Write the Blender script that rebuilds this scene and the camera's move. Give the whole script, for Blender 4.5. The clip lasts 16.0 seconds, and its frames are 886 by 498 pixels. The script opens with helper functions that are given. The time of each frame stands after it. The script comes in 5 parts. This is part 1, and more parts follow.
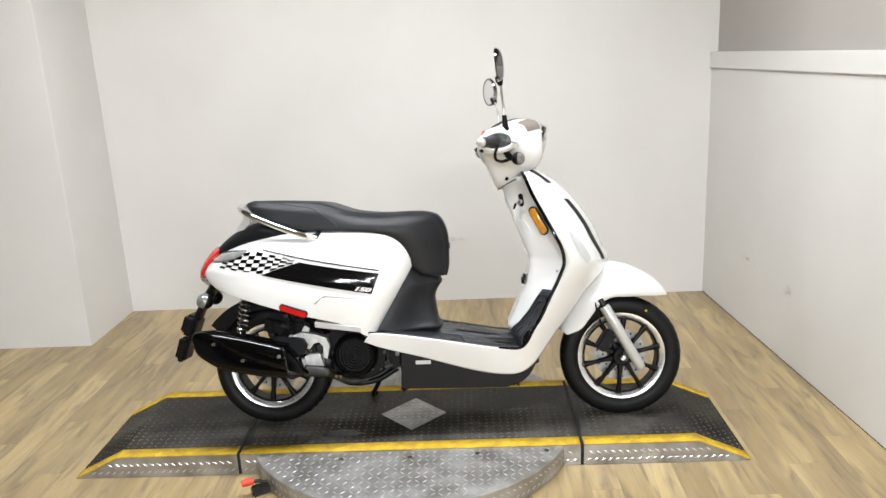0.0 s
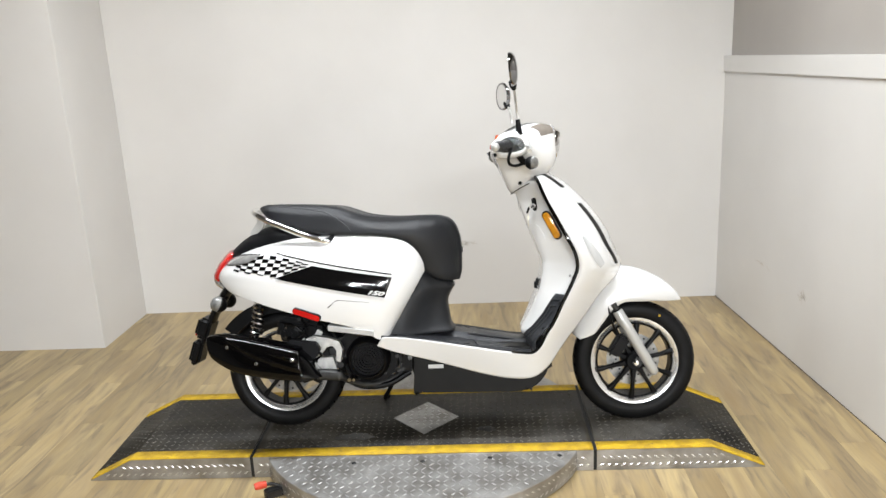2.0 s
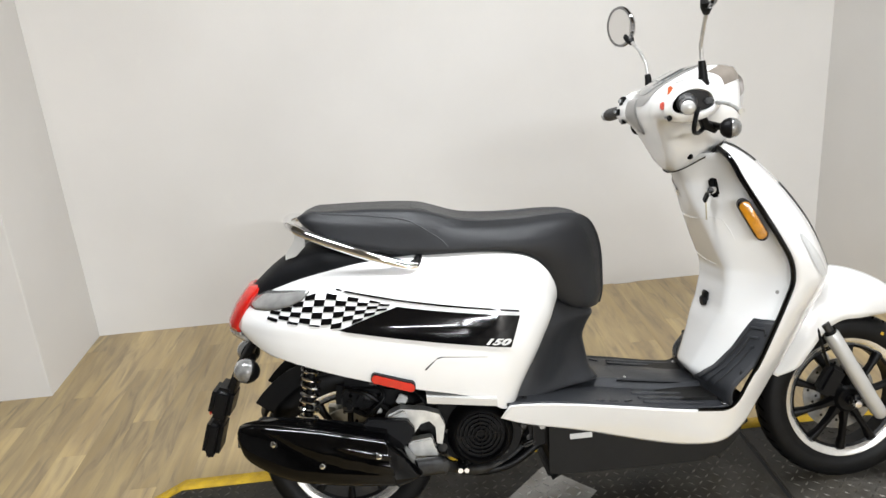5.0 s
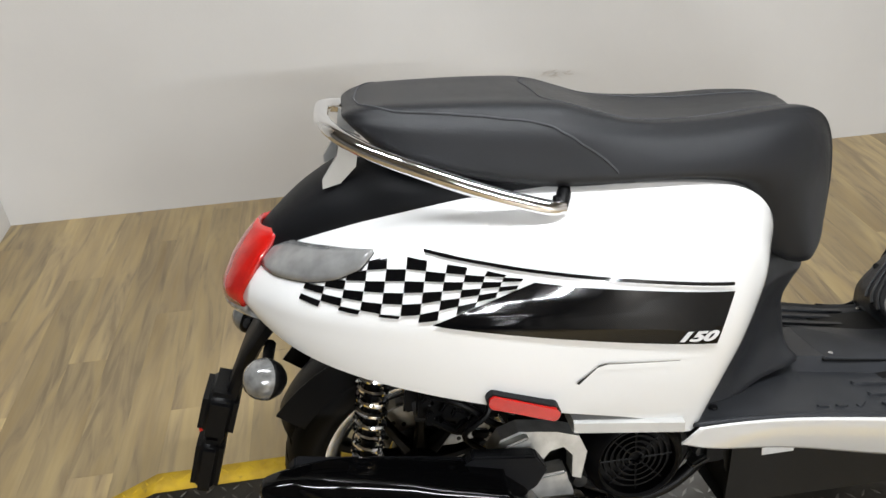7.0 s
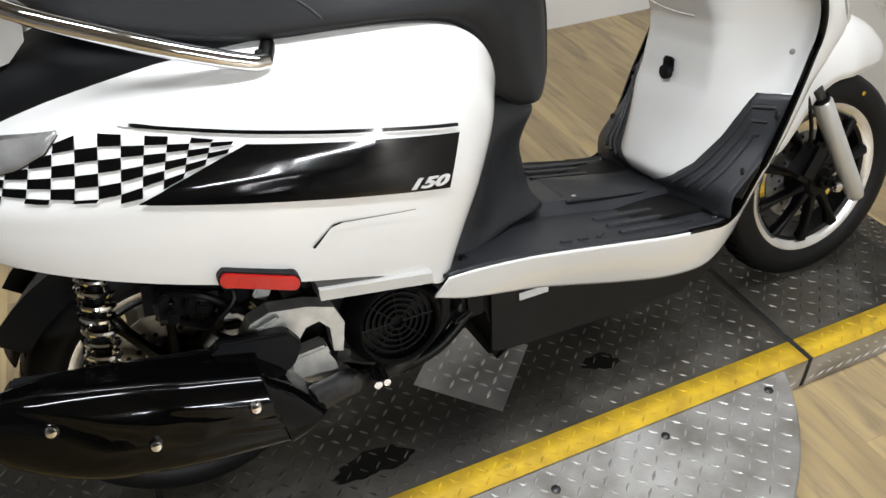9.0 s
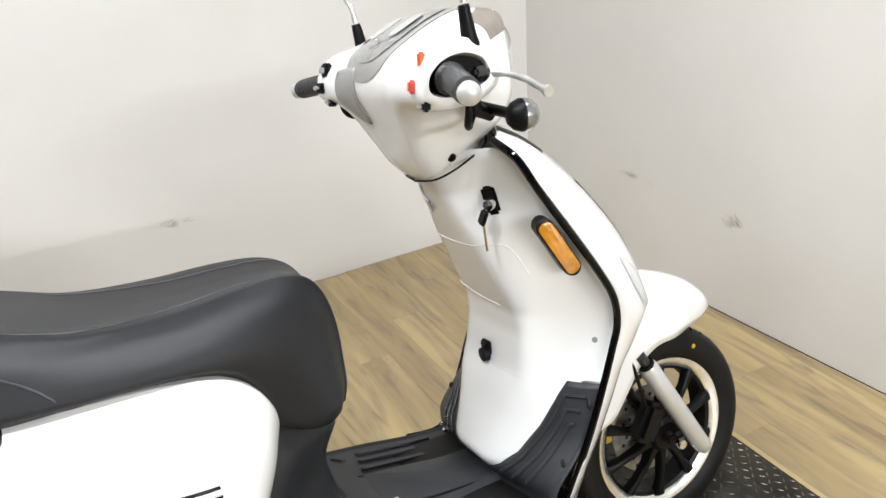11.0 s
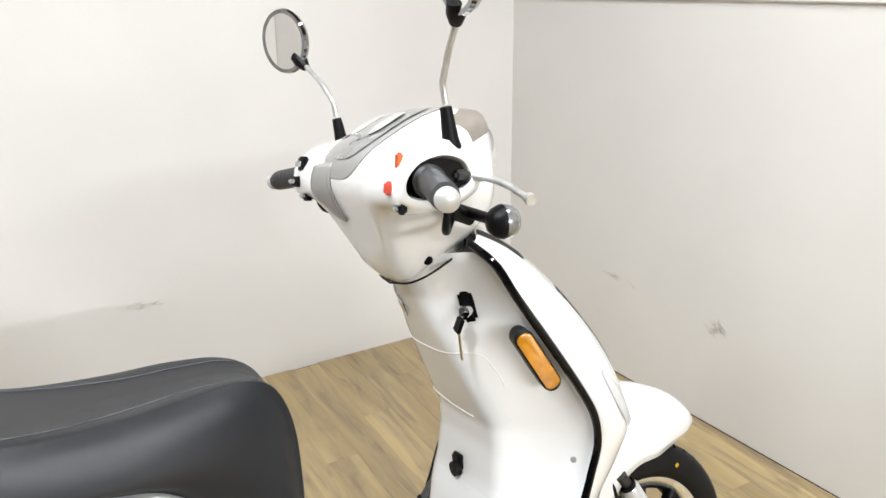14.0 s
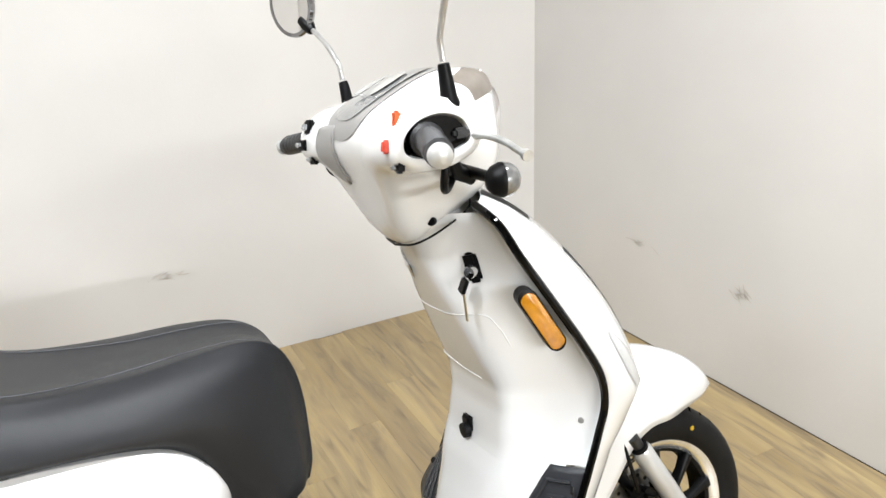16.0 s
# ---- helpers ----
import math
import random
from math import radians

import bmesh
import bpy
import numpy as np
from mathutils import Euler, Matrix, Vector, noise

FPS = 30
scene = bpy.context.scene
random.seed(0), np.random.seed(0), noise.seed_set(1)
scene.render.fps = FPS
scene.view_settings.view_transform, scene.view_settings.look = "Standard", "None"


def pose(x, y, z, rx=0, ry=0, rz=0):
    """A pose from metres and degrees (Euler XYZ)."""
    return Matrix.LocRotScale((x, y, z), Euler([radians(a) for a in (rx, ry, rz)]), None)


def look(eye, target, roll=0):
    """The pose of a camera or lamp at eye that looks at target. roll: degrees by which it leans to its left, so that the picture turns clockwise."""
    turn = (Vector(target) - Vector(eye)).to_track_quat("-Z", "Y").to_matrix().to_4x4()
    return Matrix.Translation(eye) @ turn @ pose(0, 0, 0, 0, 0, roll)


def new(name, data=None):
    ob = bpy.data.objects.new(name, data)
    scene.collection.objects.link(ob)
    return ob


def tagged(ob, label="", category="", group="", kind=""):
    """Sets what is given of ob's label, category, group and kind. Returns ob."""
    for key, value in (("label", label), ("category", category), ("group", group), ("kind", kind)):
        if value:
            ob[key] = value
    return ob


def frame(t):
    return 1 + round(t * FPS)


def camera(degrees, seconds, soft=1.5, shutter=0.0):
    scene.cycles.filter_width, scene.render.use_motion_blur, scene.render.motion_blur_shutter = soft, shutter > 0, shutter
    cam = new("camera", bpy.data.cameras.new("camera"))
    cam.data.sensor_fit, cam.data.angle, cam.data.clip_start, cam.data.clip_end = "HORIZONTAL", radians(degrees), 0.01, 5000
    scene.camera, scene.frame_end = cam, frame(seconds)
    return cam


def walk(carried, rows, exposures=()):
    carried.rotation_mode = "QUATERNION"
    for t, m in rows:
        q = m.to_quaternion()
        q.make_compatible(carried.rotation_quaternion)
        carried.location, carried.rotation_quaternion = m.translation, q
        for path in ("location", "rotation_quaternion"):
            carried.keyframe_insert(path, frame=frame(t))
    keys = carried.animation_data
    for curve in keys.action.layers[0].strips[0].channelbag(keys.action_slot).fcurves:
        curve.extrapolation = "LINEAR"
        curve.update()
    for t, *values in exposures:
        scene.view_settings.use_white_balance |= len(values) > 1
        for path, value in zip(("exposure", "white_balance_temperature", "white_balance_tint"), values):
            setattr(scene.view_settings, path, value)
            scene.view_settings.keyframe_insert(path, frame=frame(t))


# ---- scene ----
cam = camera(59.6, 16.0)
PATH = [
    (0, (0.1121, -2.7376, 1.4991), (0.0400, -0.8076, 0.9796), -2.74),
    (0.5, (0.1070, -2.7426, 1.5011), (0.0209, -0.8155, 0.9731), -2.96),
    (1, (0.1019, -2.7329, 1.4960), (0.0221, -0.8117, 0.9458), -2.87),
    (1.5, (0.1018, -2.7309, 1.4960), (0.0105, -0.8053, 0.9631), -2.64),
    (2, (0.1024, -2.7384, 1.5036), (0.0040, -0.8072, 0.9930), -2.77),
    (2.5, (0.1079, -2.7329, 1.5063), (0.0145, -0.7969, 1.0134), -3.11),
    (3, (0.1219, -2.7198, 1.5281), (-0.0485, -0.7956, 1.0098), -1.50),
    (3.2, (0.0809, -2.6958, 1.5271), (-0.1114, -0.7726, 1.0130), -0.80),
    (5.3, (-0.499, -1.520, 1.473), (-0.405, 0.357, 0.789), -5.1),
    (5.5, (-0.517, -1.386, 1.475), (-0.5, 0.505, 0.825), -3.9),
    (6, (-0.581, -1.132, 1.45), (-0.583, 0.704, 0.657), -3.2),
    (6.5, (-0.678, -0.955, 1.425), (-0.498, 0.793, 0.471), -3.9),
    (7, (-0.718, -0.9, 1.351), (-0.52, 0.769, 0.268), -2.9),
    (7.5, (-0.73, -0.902, 1.232), (-0.574, 0.594, -0.087), -0.8),
    (8, (-0.727, -0.915, 1.184), (-0.571, 0.552, -0.166), -2.6),
    (8.5, (-0.677, -0.942, 1.201), (-0.348, 0.522, -0.121), -0.2),
    (9, (-0.606, -0.949, 1.229), (0.003, 0.51, 0.004), -2.0),
    (9.5, (-0.516, -0.988, 1.279), (0.309, 0.477, 0.197), -2.5),
    (10, (-0.429, -0.95, 1.302), (0.446, 0.52, 0.267), -4.9),
    (10.2, (-0.377, -0.941, 1.344), (0.449, 0.565, 0.320), -4.2),
    (12.3, (-0.272, -0.836, 1.431), (0.682, 0.792, 0.769), -0.3),
    (12.5, (-0.269, -0.831, 1.43), (0.702, 0.791, 0.779), 1.1),
    (13, (-0.273, -0.845, 1.425), (0.702, 0.765, 0.746), 0.2),
    (13.5, (-0.266, -0.845, 1.423), (0.698, 0.77, 0.742), -0.5),
    (14, (-0.257, -0.847, 1.413), (0.662, 0.788, 0.718), -0.9),
    (14.5, (-0.239, -0.842, 1.402), (0.638, 0.797, 0.664), -1.3),
    (15, (-0.232, -0.846, 1.41), (0.63, 0.809, 0.692), -2.7),
    (15.5, (-0.241, -0.855, 1.408), (0.594, 0.816, 0.695), -2.1),
    (16, (-0.218, -0.871, 1.392), (0.609, 0.786, 0.636), -2.5),
]
walk(cam, [(t, look(eye, target, roll)) for t, eye, target, roll in PATH],
     [(0, -0.05), (3, -0.13), (5.5, -0.12), (6.5, -0.2), (7.5, -0.55), (8.5, -0.62), (9, -0.5), (10, -0.16), (12.5, 0.1), (16, 0.12)])


# ---- world and light ----
world = bpy.data.worlds.new("room_world")
world.use_nodes = True
world.node_tree.nodes["Background"].inputs[0].default_value = (0.9, 0.92, 1.0, 1)
world.node_tree.nodes["Background"].inputs[1].default_value = 0.1
scene.world = world
scene.view_settings.exposure = 0.0
LAMPS = [(-1.0, -0.15, 55), (0.4, -0.15, 55), (-0.25, -5.1, 290), (1.15, -5.1, 290), (0.6, -9.0, 94), (1.1, -13.4, 94), (1.6, -19.0, 94)]
CEIL = 2.75
for lx, ly, watts in LAMPS:
    la = bpy.data.lights.new("tube_light", "AREA")
    la.shape, la.size, la.size_y, la.energy, la.color = "RECTANGLE", 1.2, 0.13, watts, (0.91, 0.945, 0.985)
    lo = new("tube_light", la)
    lo.location = (lx, ly, CEIL - 0.13)


# ---- materials ----
def material(name, col, rough=0.5, metal=0.0, coat=0.0, vary=0.0, scale=8.0, bump=0.0, bscale=200.0, rvary=0.0, trans=0.0, ior=1.45, spec=0.5, stretch=(1, 1, 1), emit=0.0, second=None):
    m = bpy.data.materials.new(name)
    m.use_nodes = True
    nt = m.node_tree
    b = nt.nodes["Principled BSDF"]
    b.inputs["Base Color"].default_value = (*col, 1)
    b.inputs["Roughness"].default_value = rough
    b.inputs["Metallic"].default_value = metal
    b.inputs["Coat Weight"].default_value = coat
    b.inputs["Coat Roughness"].default_value = 0.05
    b.inputs["Transmission Weight"].default_value = trans
    b.inputs["IOR"].default_value = ior
    b.inputs["Specular IOR Level"].default_value = spec
    if emit:
        b.inputs["Emission Color"].default_value = (*col, 1)
        b.inputs["Emission Strength"].default_value = emit
    tc = nt.nodes.new("ShaderNodeTexCoord")
    mp = nt.nodes.new("ShaderNodeMapping")
    mp.inputs["Scale"].default_value = stretch
    nt.links.new(tc.outputs["Object"], mp.inputs[0])
    if vary or rvary:
        n = nt.nodes.new("ShaderNodeTexNoise")
        n.inputs["Scale"].default_value, n.inputs["Detail"].default_value = scale, 6
        nt.links.new(mp.outputs[0], n.inputs[0])
        if vary:
            r = nt.nodes.new("ShaderNodeValToRGB")
            r.color_ramp.elements[0].position, r.color_ramp.elements[1].position = 0.32, 0.68
            lo = second or tuple(c * (1 - vary) for c in col)
            r.color_ramp.elements[0].color = (*lo, 1)
            r.color_ramp.elements[1].color = (*[min(1, c * (1 + vary * 0.5)) for c in col], 1)
            nt.links.new(n.outputs[0], r.inputs[0])
            nt.links.new(r.outputs[0], b.inputs["Base Color"])
        if rvary:
            q = nt.nodes.new("ShaderNodeMapRange")
            q.inputs[3].default_value, q.inputs[4].default_value = rough - rvary, rough + rvary
            nt.links.new(n.outputs[0], q.inputs[0])
            nt.links.new(q.outputs[0], b.inputs["Roughness"])
    if bump:
        n2 = nt.nodes.new("ShaderNodeTexNoise")
        n2.inputs["Scale"].default_value, n2.inputs["Detail"].default_value = bscale, 3
        nt.links.new(mp.outputs[0], n2.inputs[0])
        bp = nt.nodes.new("ShaderNodeBump")
        bp.inputs["Strength"].default_value, bp.inputs["Distance"].default_value = bump, 0.002
        nt.links.new(n2.outputs[0], bp.inputs["Height"])
        nt.links.new(bp.outputs[0], b.inputs["Normal"])
    return m


WHITE = material("white_paint", (0.77, 0.77, 0.76), 0.25, coat=1.0, vary=0.03, scale=3)
PLASTIC = material("dark_grey_plastic", (0.0052, 0.0055, 0.0066), 0.5, spec=0.2, bump=0.25, bscale=900, rvary=0.08, scale=14, vary=0.15)
BLACK = material("black_plastic", (0.0025, 0.0025, 0.0028), 0.42, spec=0.2, bump=0.15, bscale=500, rvary=0.1, scale=20)
GLOSS = material("gloss_black", (0.001, 0.001, 0.0011), 0.07, coat=0.0, spec=0.3, rvary=0.03, scale=12)
VINYL = material("seat_vinyl", (0.0095, 0.0102, 0.0122), 0.4, spec=0.42, bump=0.35, bscale=1100, rvary=0.06, scale=9, vary=0.12)
CHROME = material("chrome", (0.82, 0.82, 0.83), 0.07, 1.0, rvary=0.03, scale=25)
ALU = material("cast_aluminium", (0.62, 0.62, 0.60), 0.45, 0.8, vary=0.25, scale=30, bump=0.2, bscale=300)
DISC = material("brake_disc_steel", (0.33, 0.33, 0.32), 0.35, 0.8, vary=0.3, scale=40, rvary=0.1)
STEEL = material("dark_steel", (0.06, 0.06, 0.06), 0.4, 0.8, vary=0.4, scale=30)
SILVER = material("silver_paint", (0.5, 0.5, 0.485), 0.3, 0.3, coat=0.6, vary=0.05, scale=8)
RUBBER = material("tyre_rubber", (0.005, 0.005, 0.0052), 0.5, spec=0.2, bump=0.2, bscale=400, vary=0.3, scale=30)
RED = material("red_lens", (0.46, 0.009, 0.006), 0.12, coat=1.0, vary=0.2, scale=40)
ORANGE = material("amber_lens", (0.50, 0.205, 0.008), 0.15, coat=1.0, vary=0.25, scale=60)
LENS = material("clear_lens", (0.5, 0.51, 0.52), 0.1, coat=1.0, vary=0.5, scale=90, metal=0.5)
RIBBED = material("ribbed_grey_lens", (0.2, 0.2, 0.195), 0.16, coat=1.0, vary=0.35, scale=70, metal=0.25, bump=0.3, bscale=120)
INDIC = material("grey_indicator_lens", (0.25, 0.25, 0.245), 0.15, coat=1.0, vary=0.25, scale=30, metal=0.2)
# Mirror chrome with the reflection of dark surroundings put into its base colour.
CHROME_REFL = material("chrome_dark_reflection", (0.3, 0.3, 0.31), 0.08, 1.0, rvary=0.03, scale=25)
STITCH = material("seam_thread", (0.045, 0.046, 0.05), 0.6, vary=0.1, scale=50)
PALE = material("pale_glint", (0.4, 0.4, 0.385), 0.15, coat=1.0, vary=0.15, scale=40)
SMOKE = material("smoked_lens", (0.3, 0.31, 0.31), 0.1, coat=1.0, vary=0.3, scale=25, metal=0.4)
POSLENS = material("pale_clear_lens", (0.56, 0.57, 0.57), 0.12, coat=1.0, vary=0.12, scale=25)
GAUGE = material("gauge_glass", (0.19, 0.192, 0.188), 0.12, coat=1.0, vary=0.25, scale=25)
GREYTRIM = material("champagne_trim", (0.27, 0.263, 0.252), 0.35, 0.15, coat=0.5, vary=0.08, scale=10)
MIRROR = material("mirror_glass", (0.9, 0.9, 0.9), 0.015, 1.0)
INLAY = material("brown_smoke_inlay", (0.2, 0.175, 0.15), 0.15, coat=0.6, vary=0.2, scale=20)
PANEL = material("dark_grey_panel_plastic", (0.018, 0.019, 0.0215), 0.42, spec=0.35, bump=0.25, bscale=900, rvary=0.08, scale=14, vary=0.15)
FOOT = material("footboard_plastic", (0.026, 0.0275, 0.031), 0.36, spec=0.34, bump=0.25, bscale=900, rvary=0.08, scale=14, vary=0.15)
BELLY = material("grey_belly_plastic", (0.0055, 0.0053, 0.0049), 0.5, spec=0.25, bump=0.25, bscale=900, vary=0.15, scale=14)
GRIPRUB = material("grip_rubber", (0.02, 0.02, 0.021), 0.42, spec=0.5, bump=0.3, bscale=500, vary=0.2, scale=40)
SWITCH = material("orange_switch", (0.5, 0.09, 0.02), 0.4, vary=0.1, scale=60)
LIP = material("polished_rim_lip", (0.78, 0.78, 0.77), 0.22, 0.85, vary=0.1, scale=30, rvary=0.06)
GROOVE = material("tyre_groove", (0.001, 0.001, 0.001), 0.9, spec=0.0, vary=0.1, scale=30)
DECAL = material("black_decal", (0.0022, 0.0022, 0.0025), 0.07, spec=0.35)
LABEL = material("white_label", (0.6, 0.6, 0.59), 0.5, vary=0.1, scale=60)
REDSW = material("red_switch", (0.55, 0.045, 0.015), 0.4, vary=0.1, scale=60)
BRASS = material("key_metal", (0.5, 0.44, 0.3), 0.3, 1.0, vary=0.15, scale=60)
TUBE = material("lamp_tube", (1.0, 0.97, 0.92), 0.5, emit=6.0)
YELLOW = material("yellow_tape", (0.54, 0.352, 0.018), 0.6, vary=0.2, scale=22, spec=0.3, bump=0.3, bscale=160, second=(0.37, 0.232, 0.02))
PLATE = material("bare_tread_plate", (0.38, 0.372, 0.36), 0.42, 0.65, vary=0.3, scale=11, second=(0.23, 0.218, 0.195), bump=0.2, bscale=220, rvary=0.1)
GRIP = material("worn_dark_tread_plate", (0.030, 0.0262, 0.0195), 0.55, 0.0, vary=0.7, scale=5, spec=0.3, bump=0.5, bscale=140, rvary=0.14, second=(0.006, 0.0052, 0.004))
DISC_TREAD = material("dull_lug_tops", (0.42, 0.41, 0.40), 0.38, 0.5, vary=0.25, scale=20)


def add_wear(m, col, scale, lo, hi):
    """Irregular rubbed patches of another colour over a material's own."""
    nt = m.node_tree
    b = nt.nodes["Principled BSDF"]
    old = b.inputs["Base Color"].links[0].from_socket
    tc, n, r, x = [nt.nodes.new("ShaderNode" + k) for k in ("TexCoord", "TexNoise", "ValToRGB", "Mix")]
    n.inputs["Scale"].default_value, n.inputs["Detail"].default_value, n.inputs["Roughness"].default_value = scale, 9, 0.68
    r.color_ramp.elements[0].position, r.color_ramp.elements[1].position = lo, hi
    x.data_type = "RGBA"
    nt.links.new(tc.outputs["Object"], n.inputs[0])
    nt.links.new(n.outputs[0], r.inputs[0])
    nt.links.new(r.outputs[0], x.inputs[0])
    nt.links.new(old, x.inputs[6])
    x.inputs[7].default_value = (*col, 1)
    nt.links.new(x.outputs[2], b.inputs["Base Color"])


add_wear(GRIP, (0.075, 0.07, 0.062), 4.5, 0.53, 0.72)
add_wear(YELLOW, (0.16, 0.11, 0.03), 16, 0.62, 0.74)
BRIGHT = material("polished_lug_tops", (0.62, 0.61, 0.59), 0.3, 0.7, vary=0.2, scale=30)
LUG = material("worn_lug_tops", (0.15, 0.138, 0.118), 0.38, 0.5, vary=0.5, scale=6, second=(0.012, 0.0105, 0.008))
STAIN = material("oil_stain", (0.006, 0.0055, 0.005), 0.35, vary=0.3, scale=50)
BASE = material("wall_foot_gap", (0.07, 0.055, 0.04), 0.8, vary=0.3, scale=12)
GAP = material("gap_rubber", (0.01, 0.01, 0.01), 0.7, vary=0.2, scale=30)


def wall_material(name, col, second):
    m = material(name, col, 0.6, vary=0.05, scale=1.3, bump=0.12, bscale=140, second=second)
    return m


WALL = wall_material("white_wall_paint", (0.635, 0.618, 0.592), (0.60, 0.582, 0.555))
# Beige with the shade of the set-back upper wall put into its colour.
UPPER = wall_material("shaded_beige_wall", (0.37, 0.345, 0.316), (0.34, 0.315, 0.286))
CEILM = wall_material("ceiling_paint", (0.8, 0.79, 0.77), (0.76, 0.75, 0.72))
# Dark grey for unseen surfaces, so that blacks and reflections stay deep.
UNSEEN_DARK = wall_material("unseen_dark_grey", (0.16, 0.155, 0.15), (0.13, 0.125, 0.12))
SCUFF = material("scuff_mark", (0.57, 0.53, 0.475), 0.7, vary=0.3, scale=40)


def plank_material():
    """Rustic oak vinyl: yellow tan with long grey-brown streaks, darker knots and a fine grain, another cut for each plank."""
    m = bpy.data.materials.new("oak_plank")
    m.use_nodes = True
    nt = m.node_tree
    link, node = nt.links.new, nt.nodes.new
    b = nt.nodes["Principled BSDF"]
    tc, oi = node("ShaderNodeTexCoord"), node("ShaderNodeObjectInfo")
    sc = node("ShaderNodeVectorMath")
    sc.operation = "SCALE"
    sc.inputs[0].default_value = (37.0, 53.0, 19.0)
    link(oi.outputs["Random"], sc.inputs["Scale"])
    ad = node("ShaderNodeVectorMath")
    link(tc.outputs["Object"], ad.inputs[0])
    link(sc.outputs[0], ad.inputs[1])

    def streaks(sx, sy, detail, distort=0.0):
        mp, n = node("ShaderNodeMapping"), node("ShaderNodeTexNoise")
        mp.inputs["Scale"].default_value = (sx, sy, 1.0)
        n.inputs["Scale"].default_value, n.inputs["Detail"].default_value, n.inputs["Distortion"].default_value = 1.0, detail, distort
        link(ad.outputs[0], mp.inputs[0])
        link(mp.outputs[0], n.inputs[0])
        return n

    def ramp(source, stops):
        r = node("ShaderNodeValToRGB")
        e = r.color_ramp.elements
        e[0].position, e[0].color = stops[0][0], (*stops[0][1], 1)
        e[1].position, e[1].color = stops[-1][0], (*stops[-1][1], 1)
        for p, c in stops[1:-1]:
            k = e.new(p)
            k.color = (*c, 1)
        link(source, r.inputs[0])
        return r

    def mix(kind, fac, a, c):
        x = node("ShaderNodeMix")
        x.data_type, x.blend_type = "RGBA", kind
        if isinstance(fac, float):
            x.inputs[0].default_value = fac
        else:
            link(fac, x.inputs[0])
        link(a, x.inputs[6])
        link(c, x.inputs[7])
        return x.outputs[2]

    broad, mid, fine = streaks(9.0, 1.3, 4, 0.5), streaks(23.0, 3.0, 6, 1.1), streaks(120.0, 7.0, 4)
    tan = ramp(broad.outputs[0], [(0.30, (0.225, 0.160, 0.078)), (0.48, (0.32, 0.236, 0.115)), (0.68, (0.405, 0.308, 0.152))])
    grey = ramp(mid.outputs[0], [(0.28, (0.150, 0.112, 0.066)), (0.46, (0.235, 0.18, 0.108)), (0.66, (0.30, 0.238, 0.146))])
    where = ramp(mid.outputs[0], [(0.36, (0.8, 0.8, 0.8)), (0.60, (0.0, 0.0, 0.0))])
    base = mix("MIX", where.outputs[0], tan.outputs[0], grey.outputs[0])
    pale = ramp(fine.outputs[0], [(0.25, (0.72, 0.7, 0.66)), (0.75, (1.0, 1.0, 1.0))])
    base = mix("MULTIPLY", 0.4, base, pale.outputs[0])
    hs, mr = node("ShaderNodeHueSaturation"), node("ShaderNodeMapRange")
    mr.inputs[3].default_value, mr.inputs[4].default_value = 0.98, 1.34
    link(oi.outputs["Random"], mr.inputs[0])
    link(mr.outputs[0], hs.inputs["Value"])
    link(base, hs.inputs["Color"])
    link(hs.outputs[0], b.inputs["Base Color"])
    b.inputs["Roughness"].default_value = 0.38
    b.inputs["Specular IOR Level"].default_value = 0.55
    bp = node("ShaderNodeBump")
    bp.inputs["Strength"].default_value, bp.inputs["Distance"].default_value = 0.2, 0.001
    link(fine.outputs[0], bp.inputs["Height"])
    link(bp.outputs[0], b.inputs["Normal"])
    return m


OAK = plank_material()
GROUT = material("floor_base", (0.20, 0.148, 0.08), 0.8, vary=0.2, scale=10)


# ---- mesh helpers ----
def mesh(name, bm, mat, smooth=40.0):
    bmesh.ops.recalc_face_normals(bm, faces=bm.faces)
    me = bpy.data.meshes.new(name)
    bm.to_mesh(me)
    bm.free()
    if smooth:
        me.polygons.foreach_set("use_smooth", [True] * len(me.polygons))
        me.set_sharp_from_angle(angle=radians(smooth))
    me.materials.append(mat)
    return me


def part(name, bm, mat, parent, label="", smooth=40.0, solid=0.0):
    ob = new(name, mesh(name, bm, mat, smooth))
    ob.parent = parent
    if label:
        ob["label"] = label
    if solid:
        md = ob.modifiers.new("thickness", "SOLIDIFY")
        md.thickness, md.offset = solid, 0
    return ob


def thing(name, bm, mat, label, category, kind="", group="", smooth=40.0):
    return tagged(new(name, mesh(name, bm, mat, smooth)), label, category, group, kind)


def root(name, m, label, category, kind="", group=""):
    ob = new(name)
    ob.empty_display_size = 0.1
    ob.matrix_world = m
    return tagged(ob, label, category, group, kind)


def spline(points, n, closed=False):
    """n points along a smooth curve through the given ones."""
    P = [Vector(p) for p in points]
    k = len(P)
    out = []
    spans = k if closed else k - 1
    for i in range(n):
        s = i / n * spans if closed else i / (n - 1) * spans
        a = min(int(s), spans - 1)
        f = s - a
        if closed:
            p0, p1, p2, p3 = P[(a - 1) % k], P[a % k], P[(a + 1) % k], P[(a + 2) % k]
        else:
            p1, p2 = P[a], P[a + 1]
            p0 = P[a - 1] if a > 0 else p1 * 2 - p2
            p3 = P[a + 2] if a + 2 < k else p2 * 2 - p1
        out.append(0.5 * (2 * p1 + (p2 - p0) * f + (2 * p0 - 5 * p1 + 4 * p2 - p3) * f * f + (3 * p1 - p0 - 3 * p2 + p3) * f ** 3))
    return out


def lerp(table, x):
    """Value at x of a table of (x, value)."""
    if x <= table[0][0]:
        return table[0][1]
    for (a, va), (b, vb) in zip(table, table[1:]):
        if x <= b:
            return va + (vb - va) * (x - a) / (b - a)
    return table[-1][1]


